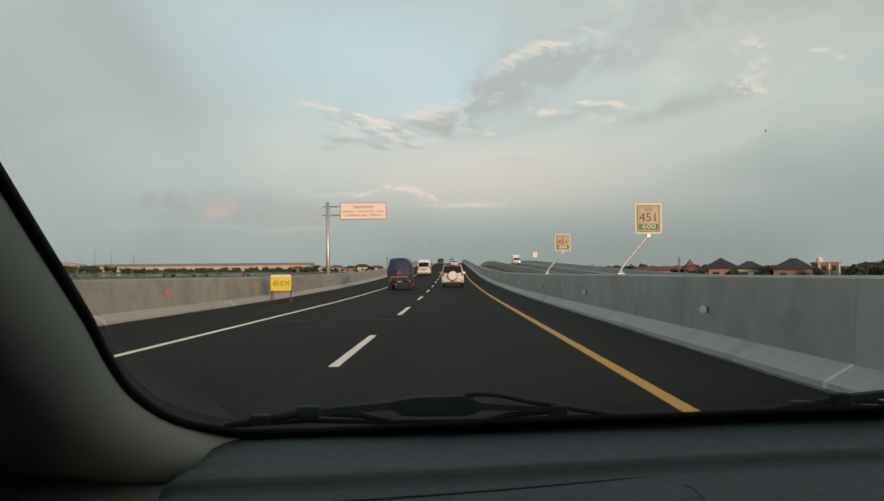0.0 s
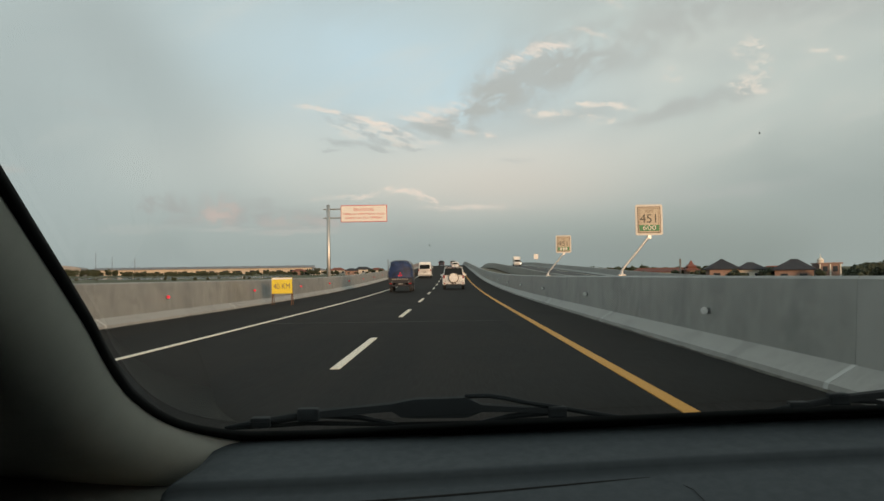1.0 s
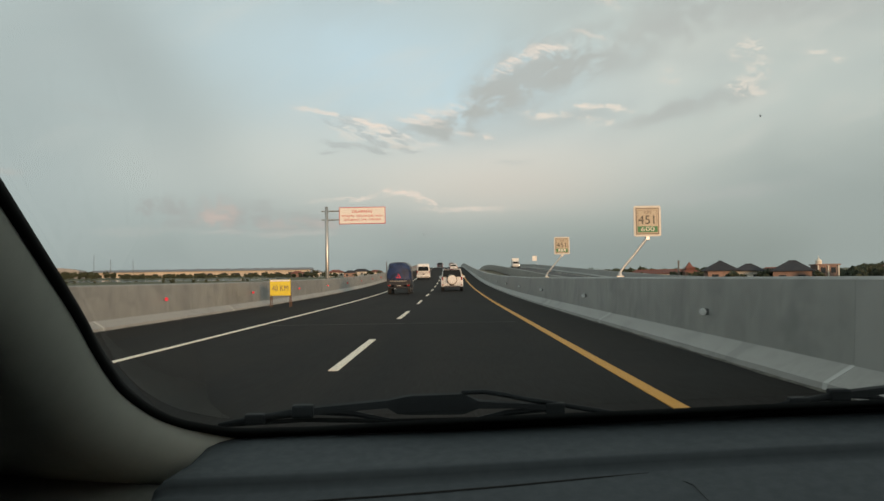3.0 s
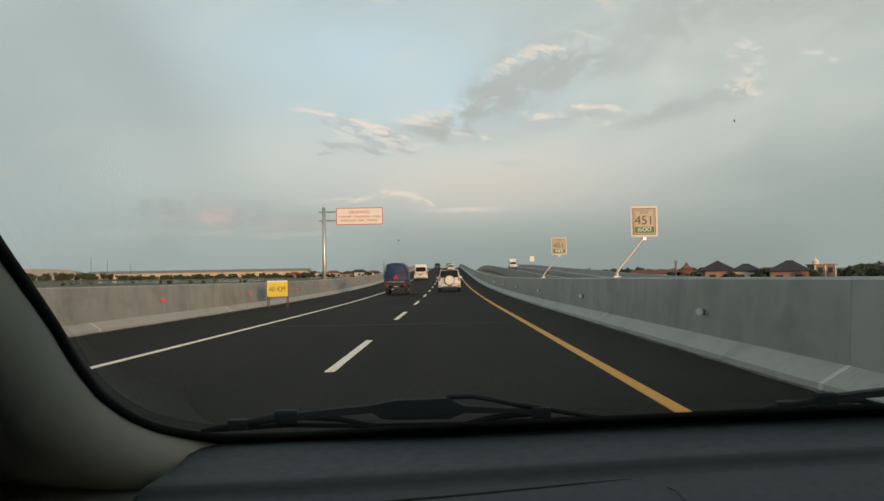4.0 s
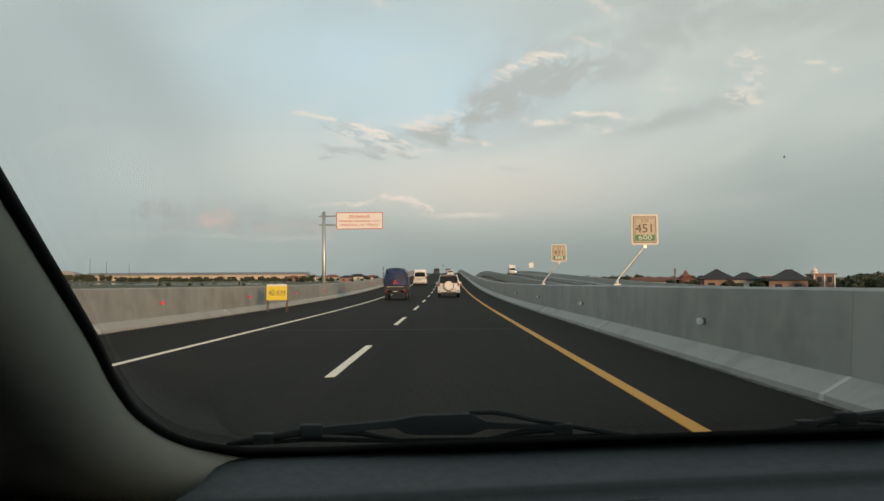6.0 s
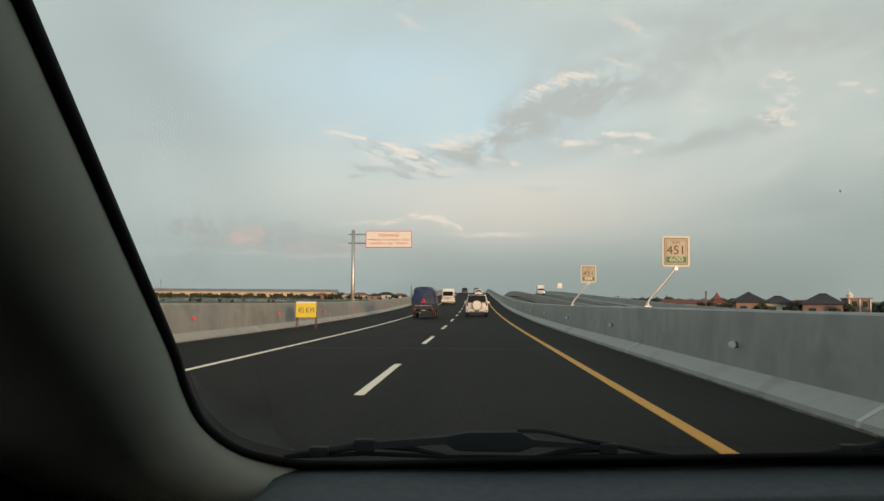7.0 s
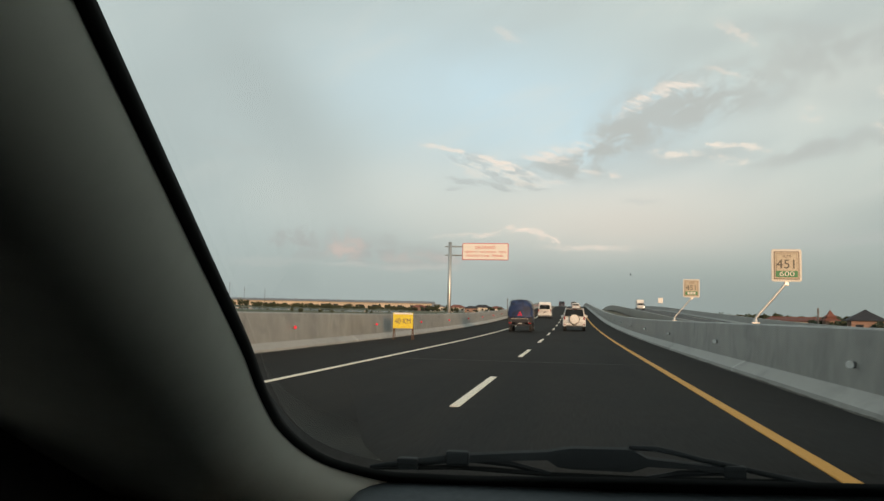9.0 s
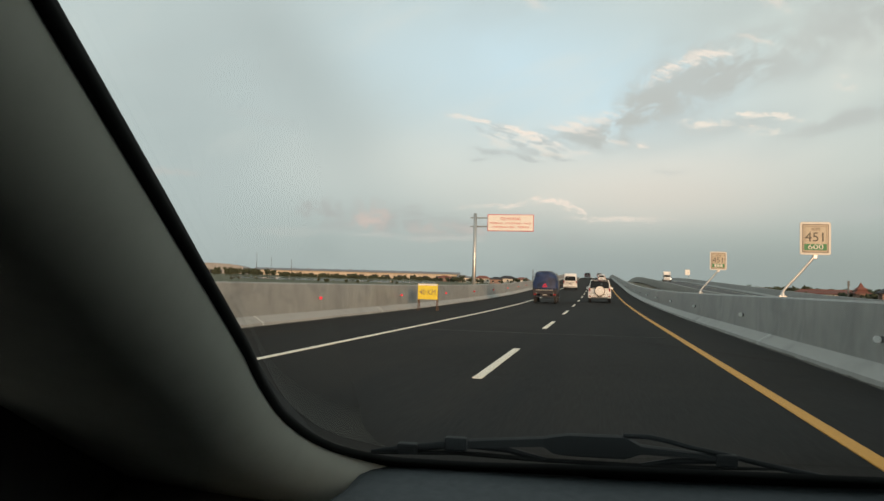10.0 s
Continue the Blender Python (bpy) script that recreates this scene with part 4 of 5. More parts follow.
def estate_body(ob, length, low, high, waist, paint, rake=0.12, sill=0.28):
    """A car body with its tail at y=0: lower shell and tapering glasshouse."""
    h = low / 2
    body = part("body", loft([rounded(y, h * a, h * b, z0, z1, 0.09) for y, a, b, z0, z1 in (
        (0.0, 0.93, 0.93, sill + 0.12, waist - 0.05), (0.10, 0.985, 0.97, sill, waist), (0.6, 1.0, 0.98, sill, waist + 0.01),
        (length * 0.55, 1.0, 0.98, sill, waist), (length * 0.74, 1.0, 0.96, sill, waist - 0.02), (length * 0.97, 0.95, 0.85, sill, waist - 0.2), (length, 0.85, 0.75, sill + 0.1, waist - 0.3))]),
        paint, ob, "", True)
    part("glasshouse", loft([rounded(y, h * a, h * b, waist - 0.06, z1, 0.07) for y, a, b, z1 in (
        (0.06, 0.93, 0.72, high - 0.16), (0.10 + rake, 0.95, 0.78, high), (length * 0.3, 0.95, 0.80, high + 0.02),
        (length * 0.52, 0.95, 0.78, high - 0.02), (length * 0.72, 0.92, 0.74, waist + 0.03))]), paint, ob, "", True)
    return body


def rear_window(ob, w, z0, z1, y0, y1, name="rear_window"):
    part(name, loft([[(-w * a, y, z), (w * a, y, z), (w * a, y + 0.03, z), (-w * a, y + 0.03, z)] for a, y, z in ((0.96, y0, z0), (1.0, y0 + (y1 - y0) * 0.15, z0 + 0.05), (0.92, y1 - 0.01, z1 - 0.05), (0.85, y1, z1))]), "car_glass", ob, "dark tinted rear window")


def tail_lamps(ob, x, y, z0, z1, w):
    for s in (-1, 1):
        part("tail_lamp", box(min(s * x, s * (x - w)), max(s * x, s * (x - w)), y - 0.03, y + 0.05, z0, z1, 0.02), "tail_red", ob, "red tail lamp")


def mirrors(ob, x, y, z, paint):
    for s in (-1, 1):
        part("mirror", box(min(s * x, s * (x + 0.2)), max(s * x, s * (x + 0.2)), y, y + 0.1, z, z + 0.15, 0.03), paint, ob)


# white sport-utility car with its covered spare wheel
ob = thing("suv", (0.1, 62, road_z(62)), "white sport-utility car with a covered spare wheel on its tailgate", "car")
estate_body(ob, 4.3, 1.76, 1.76, 1.04, "white_paint", sill=0.34)
rear_window(ob, 0.72, 1.12, 1.66, 0.015, 0.05)
tail_lamps(ob, 0.80, 0.02, 0.86, 1.12, 0.12)
part("bumper", box(-0.83, 0.83, -0.07, 0.2, 0.36, 0.62, 0.06), "white_paint", ob, "white rear bumper")
part("bumper_insert", box(-0.62, 0.62, -0.085, 0.0, 0.35, 0.43, 0.02), "bracket", ob, "dark lower strip of the bumper")
part("spare_tyre", disc(-0.20, 0.0, 0.90, 0.40, 0.17, 28, 0.03), "tyre", ob, "black tyre behind the cover")
sp = part("spare_wheel", disc(-0.225, 0.0, 0.90, 0.360, 0.2, 28, 0.02), "cover_cloth", ob, "cream cover over the spare wheel")
part("cover_ring", disc(-0.235, 0.0, 0.90, 0.30, 0.02, 28, 0.006), "white_paint", sp)
for s in (-1, 1):
    part("roof_rail", tube([(s * 0.58, 0.35, 1.75), (s * 0.58, 0.45, 1.83), (s * 0.58, 2.0, 1.84), (s * 0.57, 2.2, 1.76)], 0.02, 8), "bracket", ob)
    part("side_window", box(min(s * 0.79, s * 0.70), max(s * 0.79, s * 0.70), 0.5, 2.6, 1.12, 1.45, 0.02), "car_glass", ob)
    part("lower_lamp", box(min(s * 0.78, s * 0.66), max(s * 0.78, s * 0.66), -0.085, -0.05, 0.46, 0.54, 0.01), "tail_red", ob)
part("roof_spoiler", box(-0.62, 0.62, 0.03, 0.3, 1.70, 1.755, 0.025), "dark_paint", ob, "dark roof spoiler")
mirrors(ob, 0.84, 2.7, 1.06, "white_paint")
plate_at(0.0, -0.085, 0.50, ob, 0.34, 0.11)
part("tailgate_seam", box(-0.74, 0.74, -0.006, 0.02, 0.640, 0.652), "dark_gap", ob)
part("rear_wiper", tube([(-0.05, 0.0, 1.13), (0.12, -0.005, 1.19), (0.36, 0.002, 1.20)], 0.012, 6), "bracket", ob, "black rear wiper")
part("high_lamp", box(-0.14, 0.14, 0.015, 0.05, 1.672, 1.695, 0.005), "tail_red", ob, "slim high brake lamp")
for s in (-1, 1):
    part("mud_flap", box(min(s * 0.82, s * 0.66), max(s * 0.82, s * 0.66), 0.36, 0.38, 0.14, 0.40), "tyre", ob)
for x in (-0.84, 0.64):
    for y in (0.75, 3.4):
        wheel(x, y, 0.34, 0.2, ob)

# small lorry under a blue tarpaulin
ob = thing("truck", (-3.65, 56, road_z(56)), "small dark lorry with a bulging blue tarpaulin over its load", "truck")
rings = []
for k_y in range(17):
    y = -0.06 + 2.66 * k_y / 16
    end = min(1.0, 0.80 + 1.6 * (y + 0.06), 0.84 + 1.2 * (2.6 - y))
    ring = []
    for k in range(49):
        a = math.pi * k / 48
        c, s = math.cos(a), math.sin(a)
        fold = 1 + 0.08 * noise.noise(Vector((c * 1.6, y * 1.4, s * 1.6 + 4))) + 0.07 * noise.noise(Vector((c * 4.2, y * 3, s * 4.2 + 9))) - 0.03 * abs(noise.noise(Vector((c * 8, y * 2, s * 8))))
        ring.append((0.87 * end * math.copysign(abs(c) ** 0.60, c) * fold, y, 0.98 + 1.24 * (0.25 + 0.75 * end) * abs(s) ** 0.78 * fold))
    rings.append(ring)
part("tarpaulin", loft(rings), "tarp", ob, "creased blue tarpaulin roped over the load", True)
for y in (0.3, 1.1, 1.9):
    part("rope", tube([(0.915 * math.copysign(abs(math.cos(a)) ** 0.45, math.cos(a)), y, 1.02 + 1.24 * abs(math.sin(a)) ** 0.68) for a in (math.pi * k / 14 for k in range(15))], 0.012, 6), "bracket", ob)
tg = part("tailgate", box(-0.84, 0.84, -0.03, 0.03, 0.66, 1.08, 0.015), "truck_dark", ob, "dark painted tailgate")
for k in range(10):
    part("name_bar", box(-0.60 + 0.121 * k, -0.60 + 0.121 * k + 0.062, -0.037, -0.029, 0.89, 0.98), "name_white", tg)
part("cargo_bed", box(-0.84, 0.84, 0.031, 2.6, 0.66, 1.05, 0.015), "truck_dark", ob)
tri = bmesh.new()
outer = [(0.19 * math.sin(2 * math.pi * k / 3), 0.19 * math.cos(2 * math.pi * k / 3)) for k in range(3)]
for a, b in zip(outer, outer[1:] + outer[:1]):
    q = [a, b, (b[0] * 0.55, b[1] * 0.55), (a[0] * 0.55, a[1] * 0.55)]
    f = [tri.verts.new((x, -0.115, 1.24 + z)) for x, z in q]
    r = [tri.verts.new((x, -0.095, 1.24 + z)) for x, z in q]
    tri.faces.new(f), tri.faces.new(r[::-1])
    for i in range(4):
        j = (i + 1) % 4
        tri.faces.new((f[i], r[i], r[j], f[j]))
part("warning_triangle", tri, "red_lens", ob, "red reflective warning triangle hung on the tarpaulin")
tail_lamps(ob, 0.78, -0.02, 0.58, 0.67, 0.2)
part("chassis", box(-0.35, 0.35, 0.1, 4.2, 0.42, 0.64, 0.02), "truck_dark", ob)
for s in (-1, 1):
    part("mud_flap", box(min(s * 0.80, s * 0.60), max(s * 0.80, s * 0.60), 0.42, 0.44, 0.12, 0.52), "tyre", ob)
    part("hinge", box(min(s * 0.62, s * 0.56), max(s * 0.62, s * 0.56), -0.045, -0.029, 0.64, 0.78, 0.006), "bracket", ob)
for k in range(6):
    part("lashing_hook", tube([(-0.75 + 0.3 * k, -0.05, 0.99), (-0.75 + 0.3 * k, -0.075, 1.05), (-0.72 + 0.3 * k, -0.07, 1.13)], 0.008, 5), "bracket", ob)
part("rear_bar", box(-0.78, 0.78, -0.04, 0.04, 0.42, 0.52, 0.015), "truck_dark", ob, "steel underrun bar")
cab = part("cab", loft([rounded(y, 0.82, b, 0.42, z1, 0.1) for y, b, z1 in ((2.65, 0.72, 1.86), (3.1, 0.74, 1.92), (3.7, 0.7, 1.85), (4.2, 0.8, 1.15), (4.35, 0.78, 1.05))]), "dark_paint", ob, "", True)
mirrors(ob, 0.86, 3.5, 1.25, "truck_dark")
plate_at(0.0, -0.04, 0.6, ob, 0.36)
for x in (-0.80, 0.60):
    for y in (0.8, 3.5):
        wheel(x, y, 0.31, 0.2, ob)

# white high-roof van
ob = thing("van", (-3.85, 112, road_z(112)), "white high-roofed passenger van", "van")
part("body", loft([rounded(y, 0.93, a, 0.3, z1, 0.20) for y, a, z1 in ((0.0, 0.74, 2.00), (0.10, 0.79, 2.18), (0.25, 0.82, 2.26), (1.0, 0.85, 2.28), (3.4, 0.85, 2.28), (4.2, 0.8, 2.0), (4.8, 0.85, 1.15), (5.2, 0.8, 0.95))]), "white_paint", ob, "", True)
rear_window(ob, 0.74, 1.25, 1.85, -0.02, -0.012)
tail_lamps(ob, 0.90, 0.0, 0.95, 1.25, 0.13)
part("bumper", box(-0.93, 0.93, -0.1, 0.15, 0.36, 0.62, 0.06), "white_paint", ob)
part("tailgate_trim", box(-0.55, 0.55, -0.035, 0.0, 0.93, 1.02, 0.01), "rim", ob, "bright trim above the number plate")
part("bumper_strip", box(-0.80, 0.80, -0.108, -0.09, 0.38, 0.46, 0.005), "bracket", ob)
part("high_lamp", box(-0.16, 0.16, -0.02, 0.03, 1.92, 1.96, 0.008), "tail_red", ob)
plate_at(0, -0.02, 0.80, ob)
mirrors(ob, 0.93, 4.1, 1.3, "bracket")
for x in (-0.92, 0.72):
    for y in (0.9, 4.0):
        wheel(x, y, 0.34, 0.2, ob)


def small_car(at, label, paint, flip=False, group=""):
    ob = thing("car", at, label, "car", group, 180 if flip else 0)
    estate_body(ob, 4.2, 1.68, 1.58, 0.98, paint)
    rear_window(ob, 0.64, 1.02, 1.41, 0.02, 0.045)
    tail_lamps(ob, 0.80, 0.02, 0.78, 0.98, 0.2)
    part("bumper", box(-0.82, 0.82, -0.06, 0.2, 0.3, 0.56, 0.06), paint, ob)
    for s in (-1, 1):
        part("lower_lamp", box(min(s * 0.78, s * 0.6), max(s * 0.78, s * 0.6), -0.075, -0.04, 0.4, 0.48, 0.01), "tail_red", ob)
        part("side_window", box(min(s * 0.78, s * 0.70), max(s * 0.78, s * 0.70), 0.5, 2.6, 1.06, 1.36, 0.02), "car_glass", ob)
    mirrors(ob, 0.82, 2.6, 1.02, paint)
    plate_at(0, 0.0, 0.72, ob)
    for x in (-0.83, 0.63):
        for y in (0.75, 3.3):
            wheel(x, y, 0.32, 0.2, ob)
    return ob


small_car((0.7, 182, road_z(182)), "white people carrier with red tail lamps ahead on the climb", "white_paint")
small_car((-3.1, 232, road_z(232)), "dark car far ahead near the crest", "dark_paint")
small_car((0.3, 246, road_z(246)), "silver car far ahead near the crest", "silver_paint")

# box lorry coming down the opposite carriageway
ob = thing("box_truck", (19.3, 236, other_z(236)), "box lorry with a cream-lit front coming down the opposite carriageway", "truck")
part("box_body", box(-1.05, 1.05, 1.5, 5.5, 0.9, 3.0, 0.03), "white_paint", ob, "cream-white cargo box")
part("wind_deflector", box(-0.95, 0.95, 1.1, 1.52, 2.1, 2.85, 0.08), "white_paint", ob)
part("cab", loft([rounded(y, 0.98, a, 0.5, z1, 0.1) for y, a, z1 in ((0.0, 0.95, 1.3), (0.12, 0.93, 1.4), (0.45, 0.85, 2.1), (1.45, 0.85, 2.12))]), "white_paint", ob, "", True)
part("windscreen", box(-0.82, 0.82, 0.1, 0.3, 1.4, 1.98, 0.05), "car_glass", ob)
for s in (-1, 1):
    part("headlamp", box(min(s * 0.9, s * 0.6), max(s * 0.9, s * 0.6), -0.03, 0.06, 0.8, 1.0, 0.02), "clear_lens", ob)
mirrors(ob, 1.0, 0.2, 1.5, "bracket")
for x in (-1.0, 0.78):
    for y in (0.8, 4.2):
        wheel(x, y, 0.4, 0.22, ob)


# oncoming car with its headlamps on
lamp_glow = bpy.data.materials.new("headlamp_glow")
lamp_glow.use_nodes = True
lit = lamp_glow.node_tree.nodes["Principled BSDF"]
lit.inputs["Emission Color"].default_value, lit.inputs["Emission Strength"].default_value = (1.0, 0.9, 0.75, 1.0), 6.0
M["headlamp_glow"] = lamp_glow
ob = small_car((21.6, 262, other_z(262)), "dark car with lit headlamps coming over the crest", "dark_paint", flip=True)
for s_ in (-1, 1):
    part("headlamp", box(min(s_ * 0.72, s_ * 0.5), max(s_ * 0.72, s_ * 0.5), 4.14, 4.24, 0.55, 0.72, 0.02), "headlamp_glow", ob, "lit headlamp")

# ------------------------------------------------------------------ distance
def house(at, w, d, wall_h, roof_h, label, wall_mat, roof_mat, ridge=0.45, turn=0.0, group="houses beyond the road"):
    ob = thing("house", at, label, "house", group, turn)
    part("wall", box(-w / 2, w / 2, -d / 2, d / 2, 0, wall_h), wall_mat, ob)
    e = 0.7
    base = [(-w / 2 - e, -d / 2 - e), (w / 2 + e, -d / 2 - e), (w / 2 + e, d / 2 + e), (-w / 2 - e, d / 2 + e)]
    rr = w * ridge / 2
    bm = bmesh.new()
    lo = [bm.verts.new((x, y, wall_h - 0.12)) for x, y in base]
    up = [bm.verts.new((x, y, wall_h + 0.08)) for x, y in base]
    r0, r1 = bm.verts.new((-rr, 0, wall_h + roof_h)), bm.verts.new((rr, 0, wall_h + roof_h))
    bm.faces.new(lo[::-1])
    for i in range(4):
        j = (i + 1) % 4
        bm.faces.new((lo[i], lo[j], up[j], up[i]))
    bm.faces.new((up[0], up[1], r1, r0)), bm.faces.new((up[2], up[3], r0, r1))
    bm.faces.new((up[1], up[2], r1)), bm.faces.new((up[3], up[0], r0))
    rf = part("roof", bm, roof_mat, ob)
    part("ridge_cap", tube([(-rr, 0, wall_h + roof_h), (rr, 0, wall_h + roof_h)], 0.16, 6), roof_mat, rf)
    n = max(2, int(w / 4))
    for k in range(n):
        x = -w / 2 + (k + 0.5) * w / n
        wd = part("window", box(x - 0.75, x + 0.75, -d / 2 - 0.06, -d / 2 + 0.02, wall_h - 2.2, wall_h - 0.9), "window_dark", ob)
        part("sill", box(x - 0.85, x + 0.85, -d / 2 - 0.14, -d / 2 - 0.061, wall_h - 2.32, wall_h - 2.2), "pale_wall", wd)
    return ob


def spot(az, dist):
    x, y = dist * math.sin(radians(az)), dist * math.cos(radians(az))
    return x, y, ground_z(x, y)


HOUSES = [  # bearing, distance, width, depth, wall, roof, ridge, wall material, roof material, words
    (18.6, 204, 6.6, 7, 3.0, 2.3, 0.12, "house_wall", "roof_dark", "low house with a steep dark hipped roof"),
    (20.4, 206, 5.6, 6, 2.9, 1.6, 0.3, "pale_wall", "roof_dark", "pale house with a plain dark hipped roof"),
    (23.1, 200, 8.0, 8, 2.8, 2.3, 0.22, "house_wall", "roof_dark", "brown house with a dark pitched roof"),
    (21.9, 240, 7.0, 6, 2.6, 1.0, 0.6, "pale_wall", "roof_red", "low pale annexe with a red sheet roof"),
    (14.6, 231, 15, 8, 2.3, 1.0, 0.85, "pale_wall", "roof_red", "long low house with a red tiled roof"),
    (11.0, 286, 20, 9, 2.1, 1.2, 0.9, "house_wall", "roof_red", "low terrace with a faded red roof"),
    (28.2, 236, 10, 8, 2.6, 1.1, 0.5, "house_wall", "roof_red", "house with a red tiled roof among trees"),
    (31.0, 214, 9, 8, 2.7, 1.6, 0.3, "pale_wall", "roof_dark", "pale house with a dark hipped roof"),
    (-8.2, 600, 12, 8, 3.4, 1.9, 0.45, "pale_wall", "roof_red", "small pale house with a red roof"),
    (-6.4, 640, 14, 9, 3.8, 2.2, 0.45, "pale_wall", "roof_dark", "small pale house with a grey roof"),
    (-9.6, 620, 11, 8, 3.4, 2.0, 0.45, "pale_wall", "sheet_roof", "small pale house with a sheet-metal roof"),
    (-7.2, 580, 9, 8, 3.0, 1.7, 0.4, "house_wall", "roof_dark", "small brown house with a grey roof"),
    (-5.4, 610, 10, 8, 3.2, 1.8, 0.4, "pale_wall", "roof_red", "small pale house with a faded red roof"),
    (-10.9, 640, 10, 8, 3.0, 1.7, 0.45, "house_wall", "roof_red", "small brown house with a red roof"),
]
for az, dist, w, d, hh, rh, ridge, wm, rm, words in HOUSES:
    house(spot(az, dist), w, d, hh, rh, words, wm, rm, ridge, turn=-az + random.uniform(-12, 12))

# brick house with a small domed turret
ob = thing("turret_house", spot(25.0, 203), "orange-lit brick house with a small domed turret", "house", turn=-14)
part("wall", box(-2.3, 2.3, -4, 4, 0, 4.0), "house_wall", ob)
for k in range(3):
    part("column", box(-2.25 + 2.1 * k, -1.95 + 2.1 * k, -4.25, -4.01, 0, 4.0, 0.05), "pale_wall", ob)
for k in range(2):
    part("window", box(-1.55 + 2.1 * k, -0.55 + 2.1 * k, -4.06, -3.98, 2.3, 3.5), "window_dark", ob)
part("parapet", box(-2.6, 2.6, -4.3, 4.3, 4.0, 4.3, 0.05), "house_wall", ob)
part("turret", tube([(-1.7, -2.5, 4.3), (-1.7, -2.5, 4.7)], 0.7, 12), "pale_wall", ob)
part("dome", tube([(-1.7, -2.5, 4.7), (-1.7, -2.5, 5.0), (-1.7, -2.5, 5.35), (-1.7, -2.5, 5.6), (-1.7, -2.5, 6.3)], [0.75, 0.7, 0.42, 0.1, 0.03], 12), "cover_cloth", ob, "pale dome with a finial", True)

# pagoda-like little roof
ob = thing("pavilion", spot(16.6, 200), "small red pavilion with a two-tiered pointed roof", "pavilion")
part("wall", box(-1.3, 1.3, -1.3, 1.3, 0, 2.8), "house_wall", ob)
part("roof", loft([[(s * r, t_ * r, z) for s, t_ in ((-1, -1), (1, -1), (1, 1), (-1, 1))] for z, r in ((2.8, 1.9), (3.3, 1.1), (3.7, 0.9))]), "roof_red", ob)
part("upper_roof", loft([[(s * r, t_ * r, z) for s, t_ in ((-1, -1), (1, -1), (1, 1), (-1, 1))] for z, r in ((3.7, 1.25), (4.2, 0.55), (5.2, 0.05))]), "roof_red", ob)

# long warehouse across the fields
ob = thing("warehouse", spot(-17.0, 900), "very long low warehouse with cream walls and a grey sheet roof", "warehouse", turn=8)
part("wall", box(-115, 110, -20, 20, 0, 6.0), "cream_wall", ob, "cream wall in evening sun")
part("roof", loft([[(x, -21.5, 5.7), (x, 21.5, 5.7), (x, 21.5, 6.2), (x, 0, 8.6), (x, -21.5, 6.2)] for x in (-118, 113)]), "sheet_roof", ob, "grey sheet-metal roof")
for k in range(14):
    part("roof_vent", box(-107 + 15.8 * k, -103.6 + 15.8 * k, -1, 1, 8.2, 8.8, 0.1), "sheet_roof", ob)
for k in range(16):
    part("dock_door", box(-109 + 14 * k, -104 + 14 * k, -20.12, -20.02, 0, 3.6), "window_dark", ob)

# pale hall with an arched roof, beyond the trees; distance haze is in its colour
ob = thing("hall", spot(-27.2, 820), "pale hall with a low arched sheet roof", "hall", turn=14)
part("wall", box(-34, 34, -18, 18, 0, 6.0), "hall_hazed", ob)
part("roof", loft([[(35 * math.cos(math.pi * k / 16), y, 6.0 + 4.2 * math.sin(math.pi * k / 16)) for k in range(17)] for y in (-18.6, 18.6)]), "hall_hazed", ob, "pale arched roof")
for k in range(8):
    part("dock_door", box(-30 + 8 * k, -26 + 8 * k, -18.1, -18.01, 0, 3.8), "window_dark", ob)

for az, dist, hh in ((-24.2, 760, 21), (-23.2, 760, 17), (-21.8, 700, 15), (-4.6, 420, 9), (15.9, 200, 5.4)):
    ob = thing("mast", spot(az, dist), "thin dark radio mast standing in the fields", "mast", "masts")
    part("shaft", tube([(0, 0, 0), (0, 0, hh * 0.6), (0, 0, hh)], [0.28, 0.2, 0.1], 6), "bracket", ob)
    for k in range(3):
        part("antenna", box(-0.22, 0.22, -0.05, 0.05, hh * (0.80 + 0.07 * k), hh * (0.80 + 0.07 * k) + 0.5), "bracket", ob)

# flooded field
bm = bmesh.new()
ring = [(spot(-26 + 0.95 * k, 400 + 10 * math.sin(k))[:2]) for k in range(16)] + [(spot(-11.5 - 0.95 * k, 540 + 14 * math.sin(k * 1.7))[:2]) for k in range(16)]
low = [bm.verts.new((x, y, ground_z(x, y) + 0.03)) for x, y in ring]
bm.faces.new(low)
structure("pond", bm, "pond", "still shallow water on a flooded field", "water")


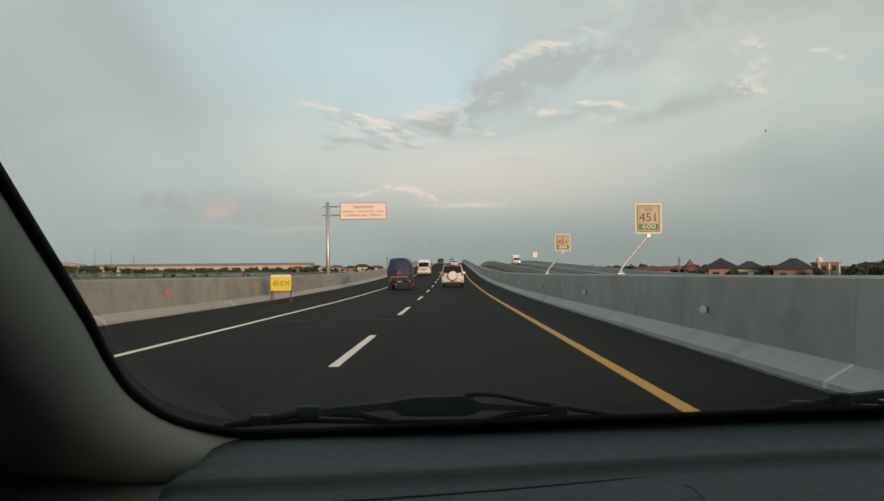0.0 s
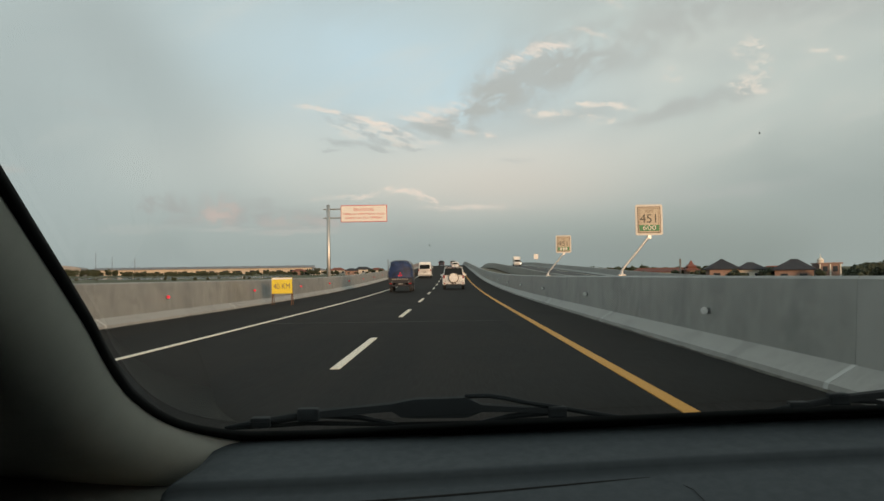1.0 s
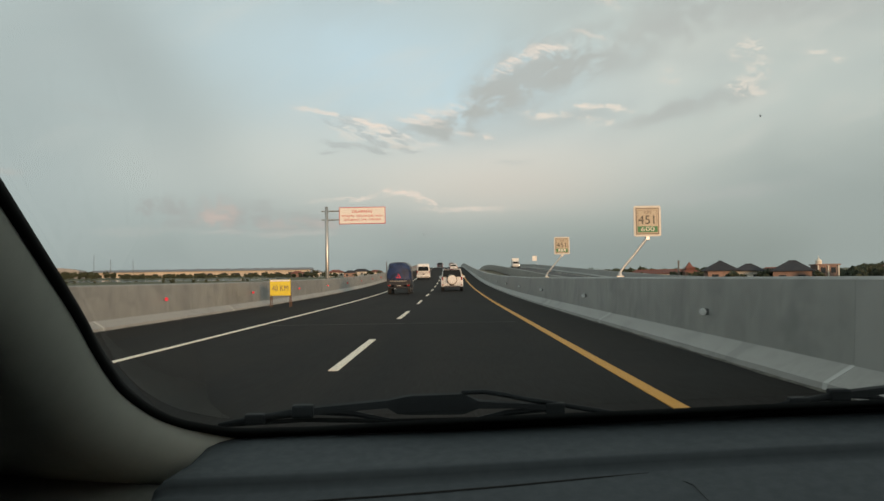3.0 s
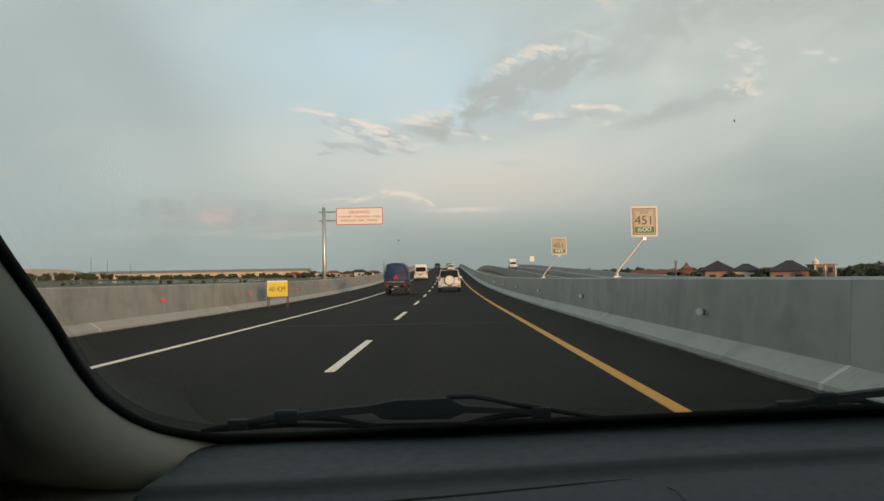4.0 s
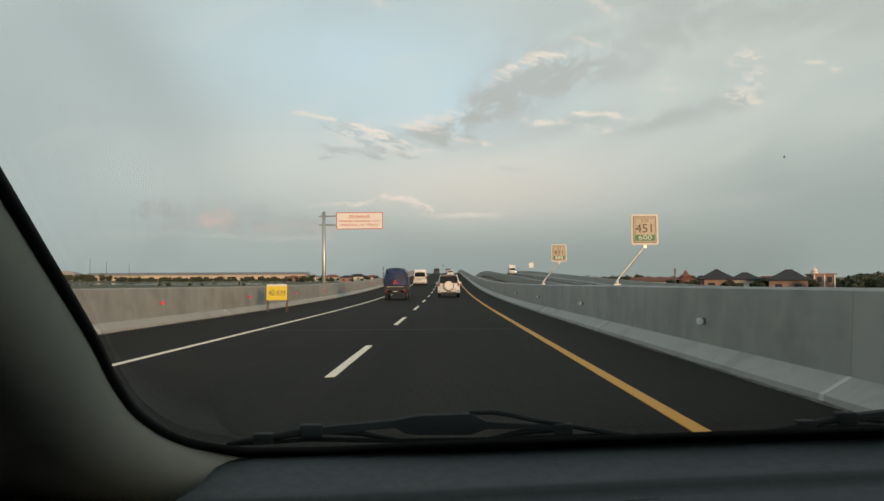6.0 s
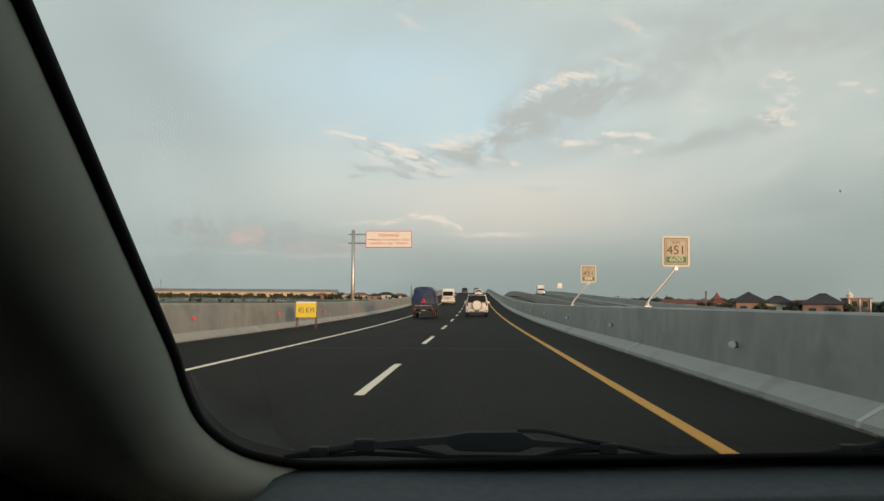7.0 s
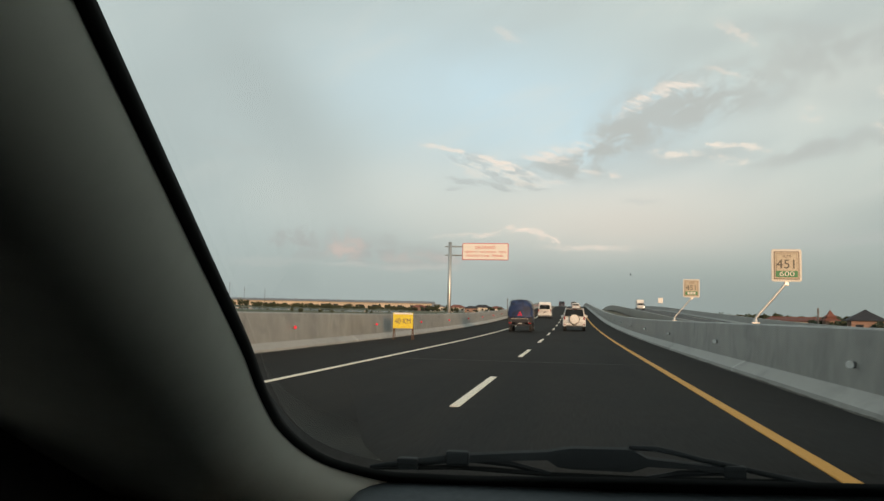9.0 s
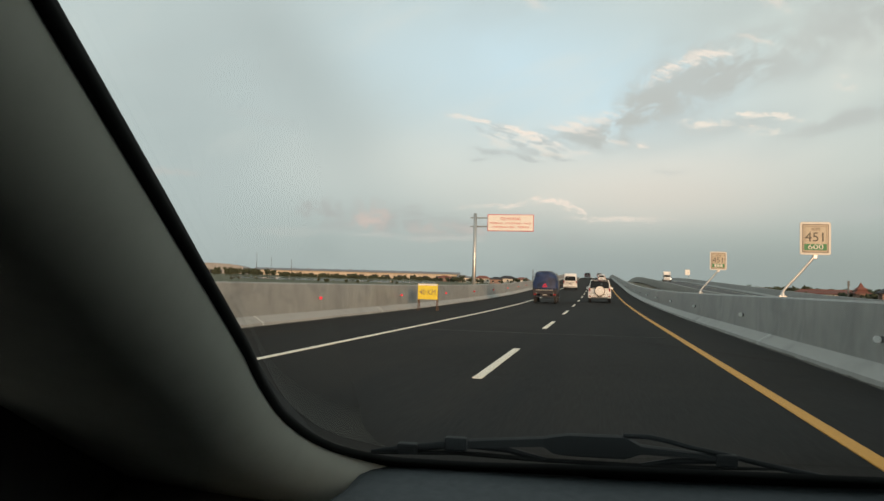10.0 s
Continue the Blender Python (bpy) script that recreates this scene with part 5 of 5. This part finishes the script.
def trees(name, places, label, size):
    """Far trees: a tapered trunk and a ragged crown of small leaf clumps each."""
    rng = random.Random(len(places))
    verts, faces = [], []
    for x, y, hgt in places:
        crown = [(x + rng.gauss(0, hgt * 0.17), y + rng.gauss(0, hgt * 0.17), ground_z(x, y) + hgt * rng.uniform(0.3, 0.85)) for _ in range(6)]
        for cx, cy, cz in crown:
            rr = hgt * rng.uniform(0.13, 0.24)
            for _ in range(44):
                v = Vector((rng.gauss(0, 1), rng.gauss(0, 1), rng.gauss(0, 0.8)))
                c = Vector((cx, cy, cz)) + v.normalized() * rr * rng.uniform(0.5, 1.1)
                a = Vector((rng.gauss(0, 1), rng.gauss(0, 1), rng.gauss(0, 1))).normalized() * size * rng.uniform(0.6, 1.3)
                b = a.orthogonal().normalized() * size * rng.uniform(0.5, 1.0)
                i = len(verts)
                verts += [c - a, c + b, c + a, c - b]
                faces.append((i, i + 1, i + 2, i + 3))
        i = len(verts)
        r = hgt * 0.03
        verts += [Vector((x - r, y, ground_z(x, y))), Vector((x + r, y, ground_z(x, y))), Vector((x, y + r, ground_z(x, y))), Vector((x, y, ground_z(x, y) + hgt * 0.75))]
        faces += [(i, i + 1, i + 3), (i + 1, i + 2, i + 3), (i + 2, i, i + 3)]
    me = bpy.data.meshes.new(name)
    me.from_pydata(verts, [], faces)
    me.materials.append(M["leaf"])
    return tagged(new(name, me), label, "trees", kind="stuff")


rng = random.Random(5)
row = []
for k in range(260):
    az = rng.uniform(-22.5, -9)
    x, y, _ = spot(az, rng.uniform(600, 740))
    row.append((x, y, rng.uniform(1.8, 3.0) + (1.3 if rng.random() < 0.2 else 0.0)))
for k in range(90):
    x, y, _ = spot(rng.uniform(-32, -22), rng.uniform(560, 720))
    row.append((x, y, rng.uniform(3.4, 6.4)))
for k in range(16):
    x, y, _ = spot(rng.uniform(-26, -11), rng.uniform(330, 395))
    row.append((x, y, rng.uniform(0.5, 1.3)))
trees("tree_belt_fields", row, "uneven belt of dark trees across the fields", 0.42)
row = [(*spot(rng.uniform(-10.5, -3.0), rng.uniform(560, 700))[:2], rng.uniform(2.6, 5.4)) for k in range(80)]
trees("tree_belt_village", row, "dark trees among small far houses", 0.42)
row = [(*spot(rng.uniform(9.5, 34), rng.uniform(190, 270))[:2], rng.uniform(1.9, 3.6)) for k in range(130)]
row += [(*spot(rng.uniform(26.6, 34), rng.uniform(200, 270))[:2], rng.uniform(3.0, 4.8)) for k in range(60)]
row += [(*spot(rng.uniform(9, 18), rng.uniform(230, 290))[:2], rng.uniform(2.2, 4.2)) for k in range(40)]
trees("tree_belt_houses", row, "scruffy dark trees round the houses", 0.45)
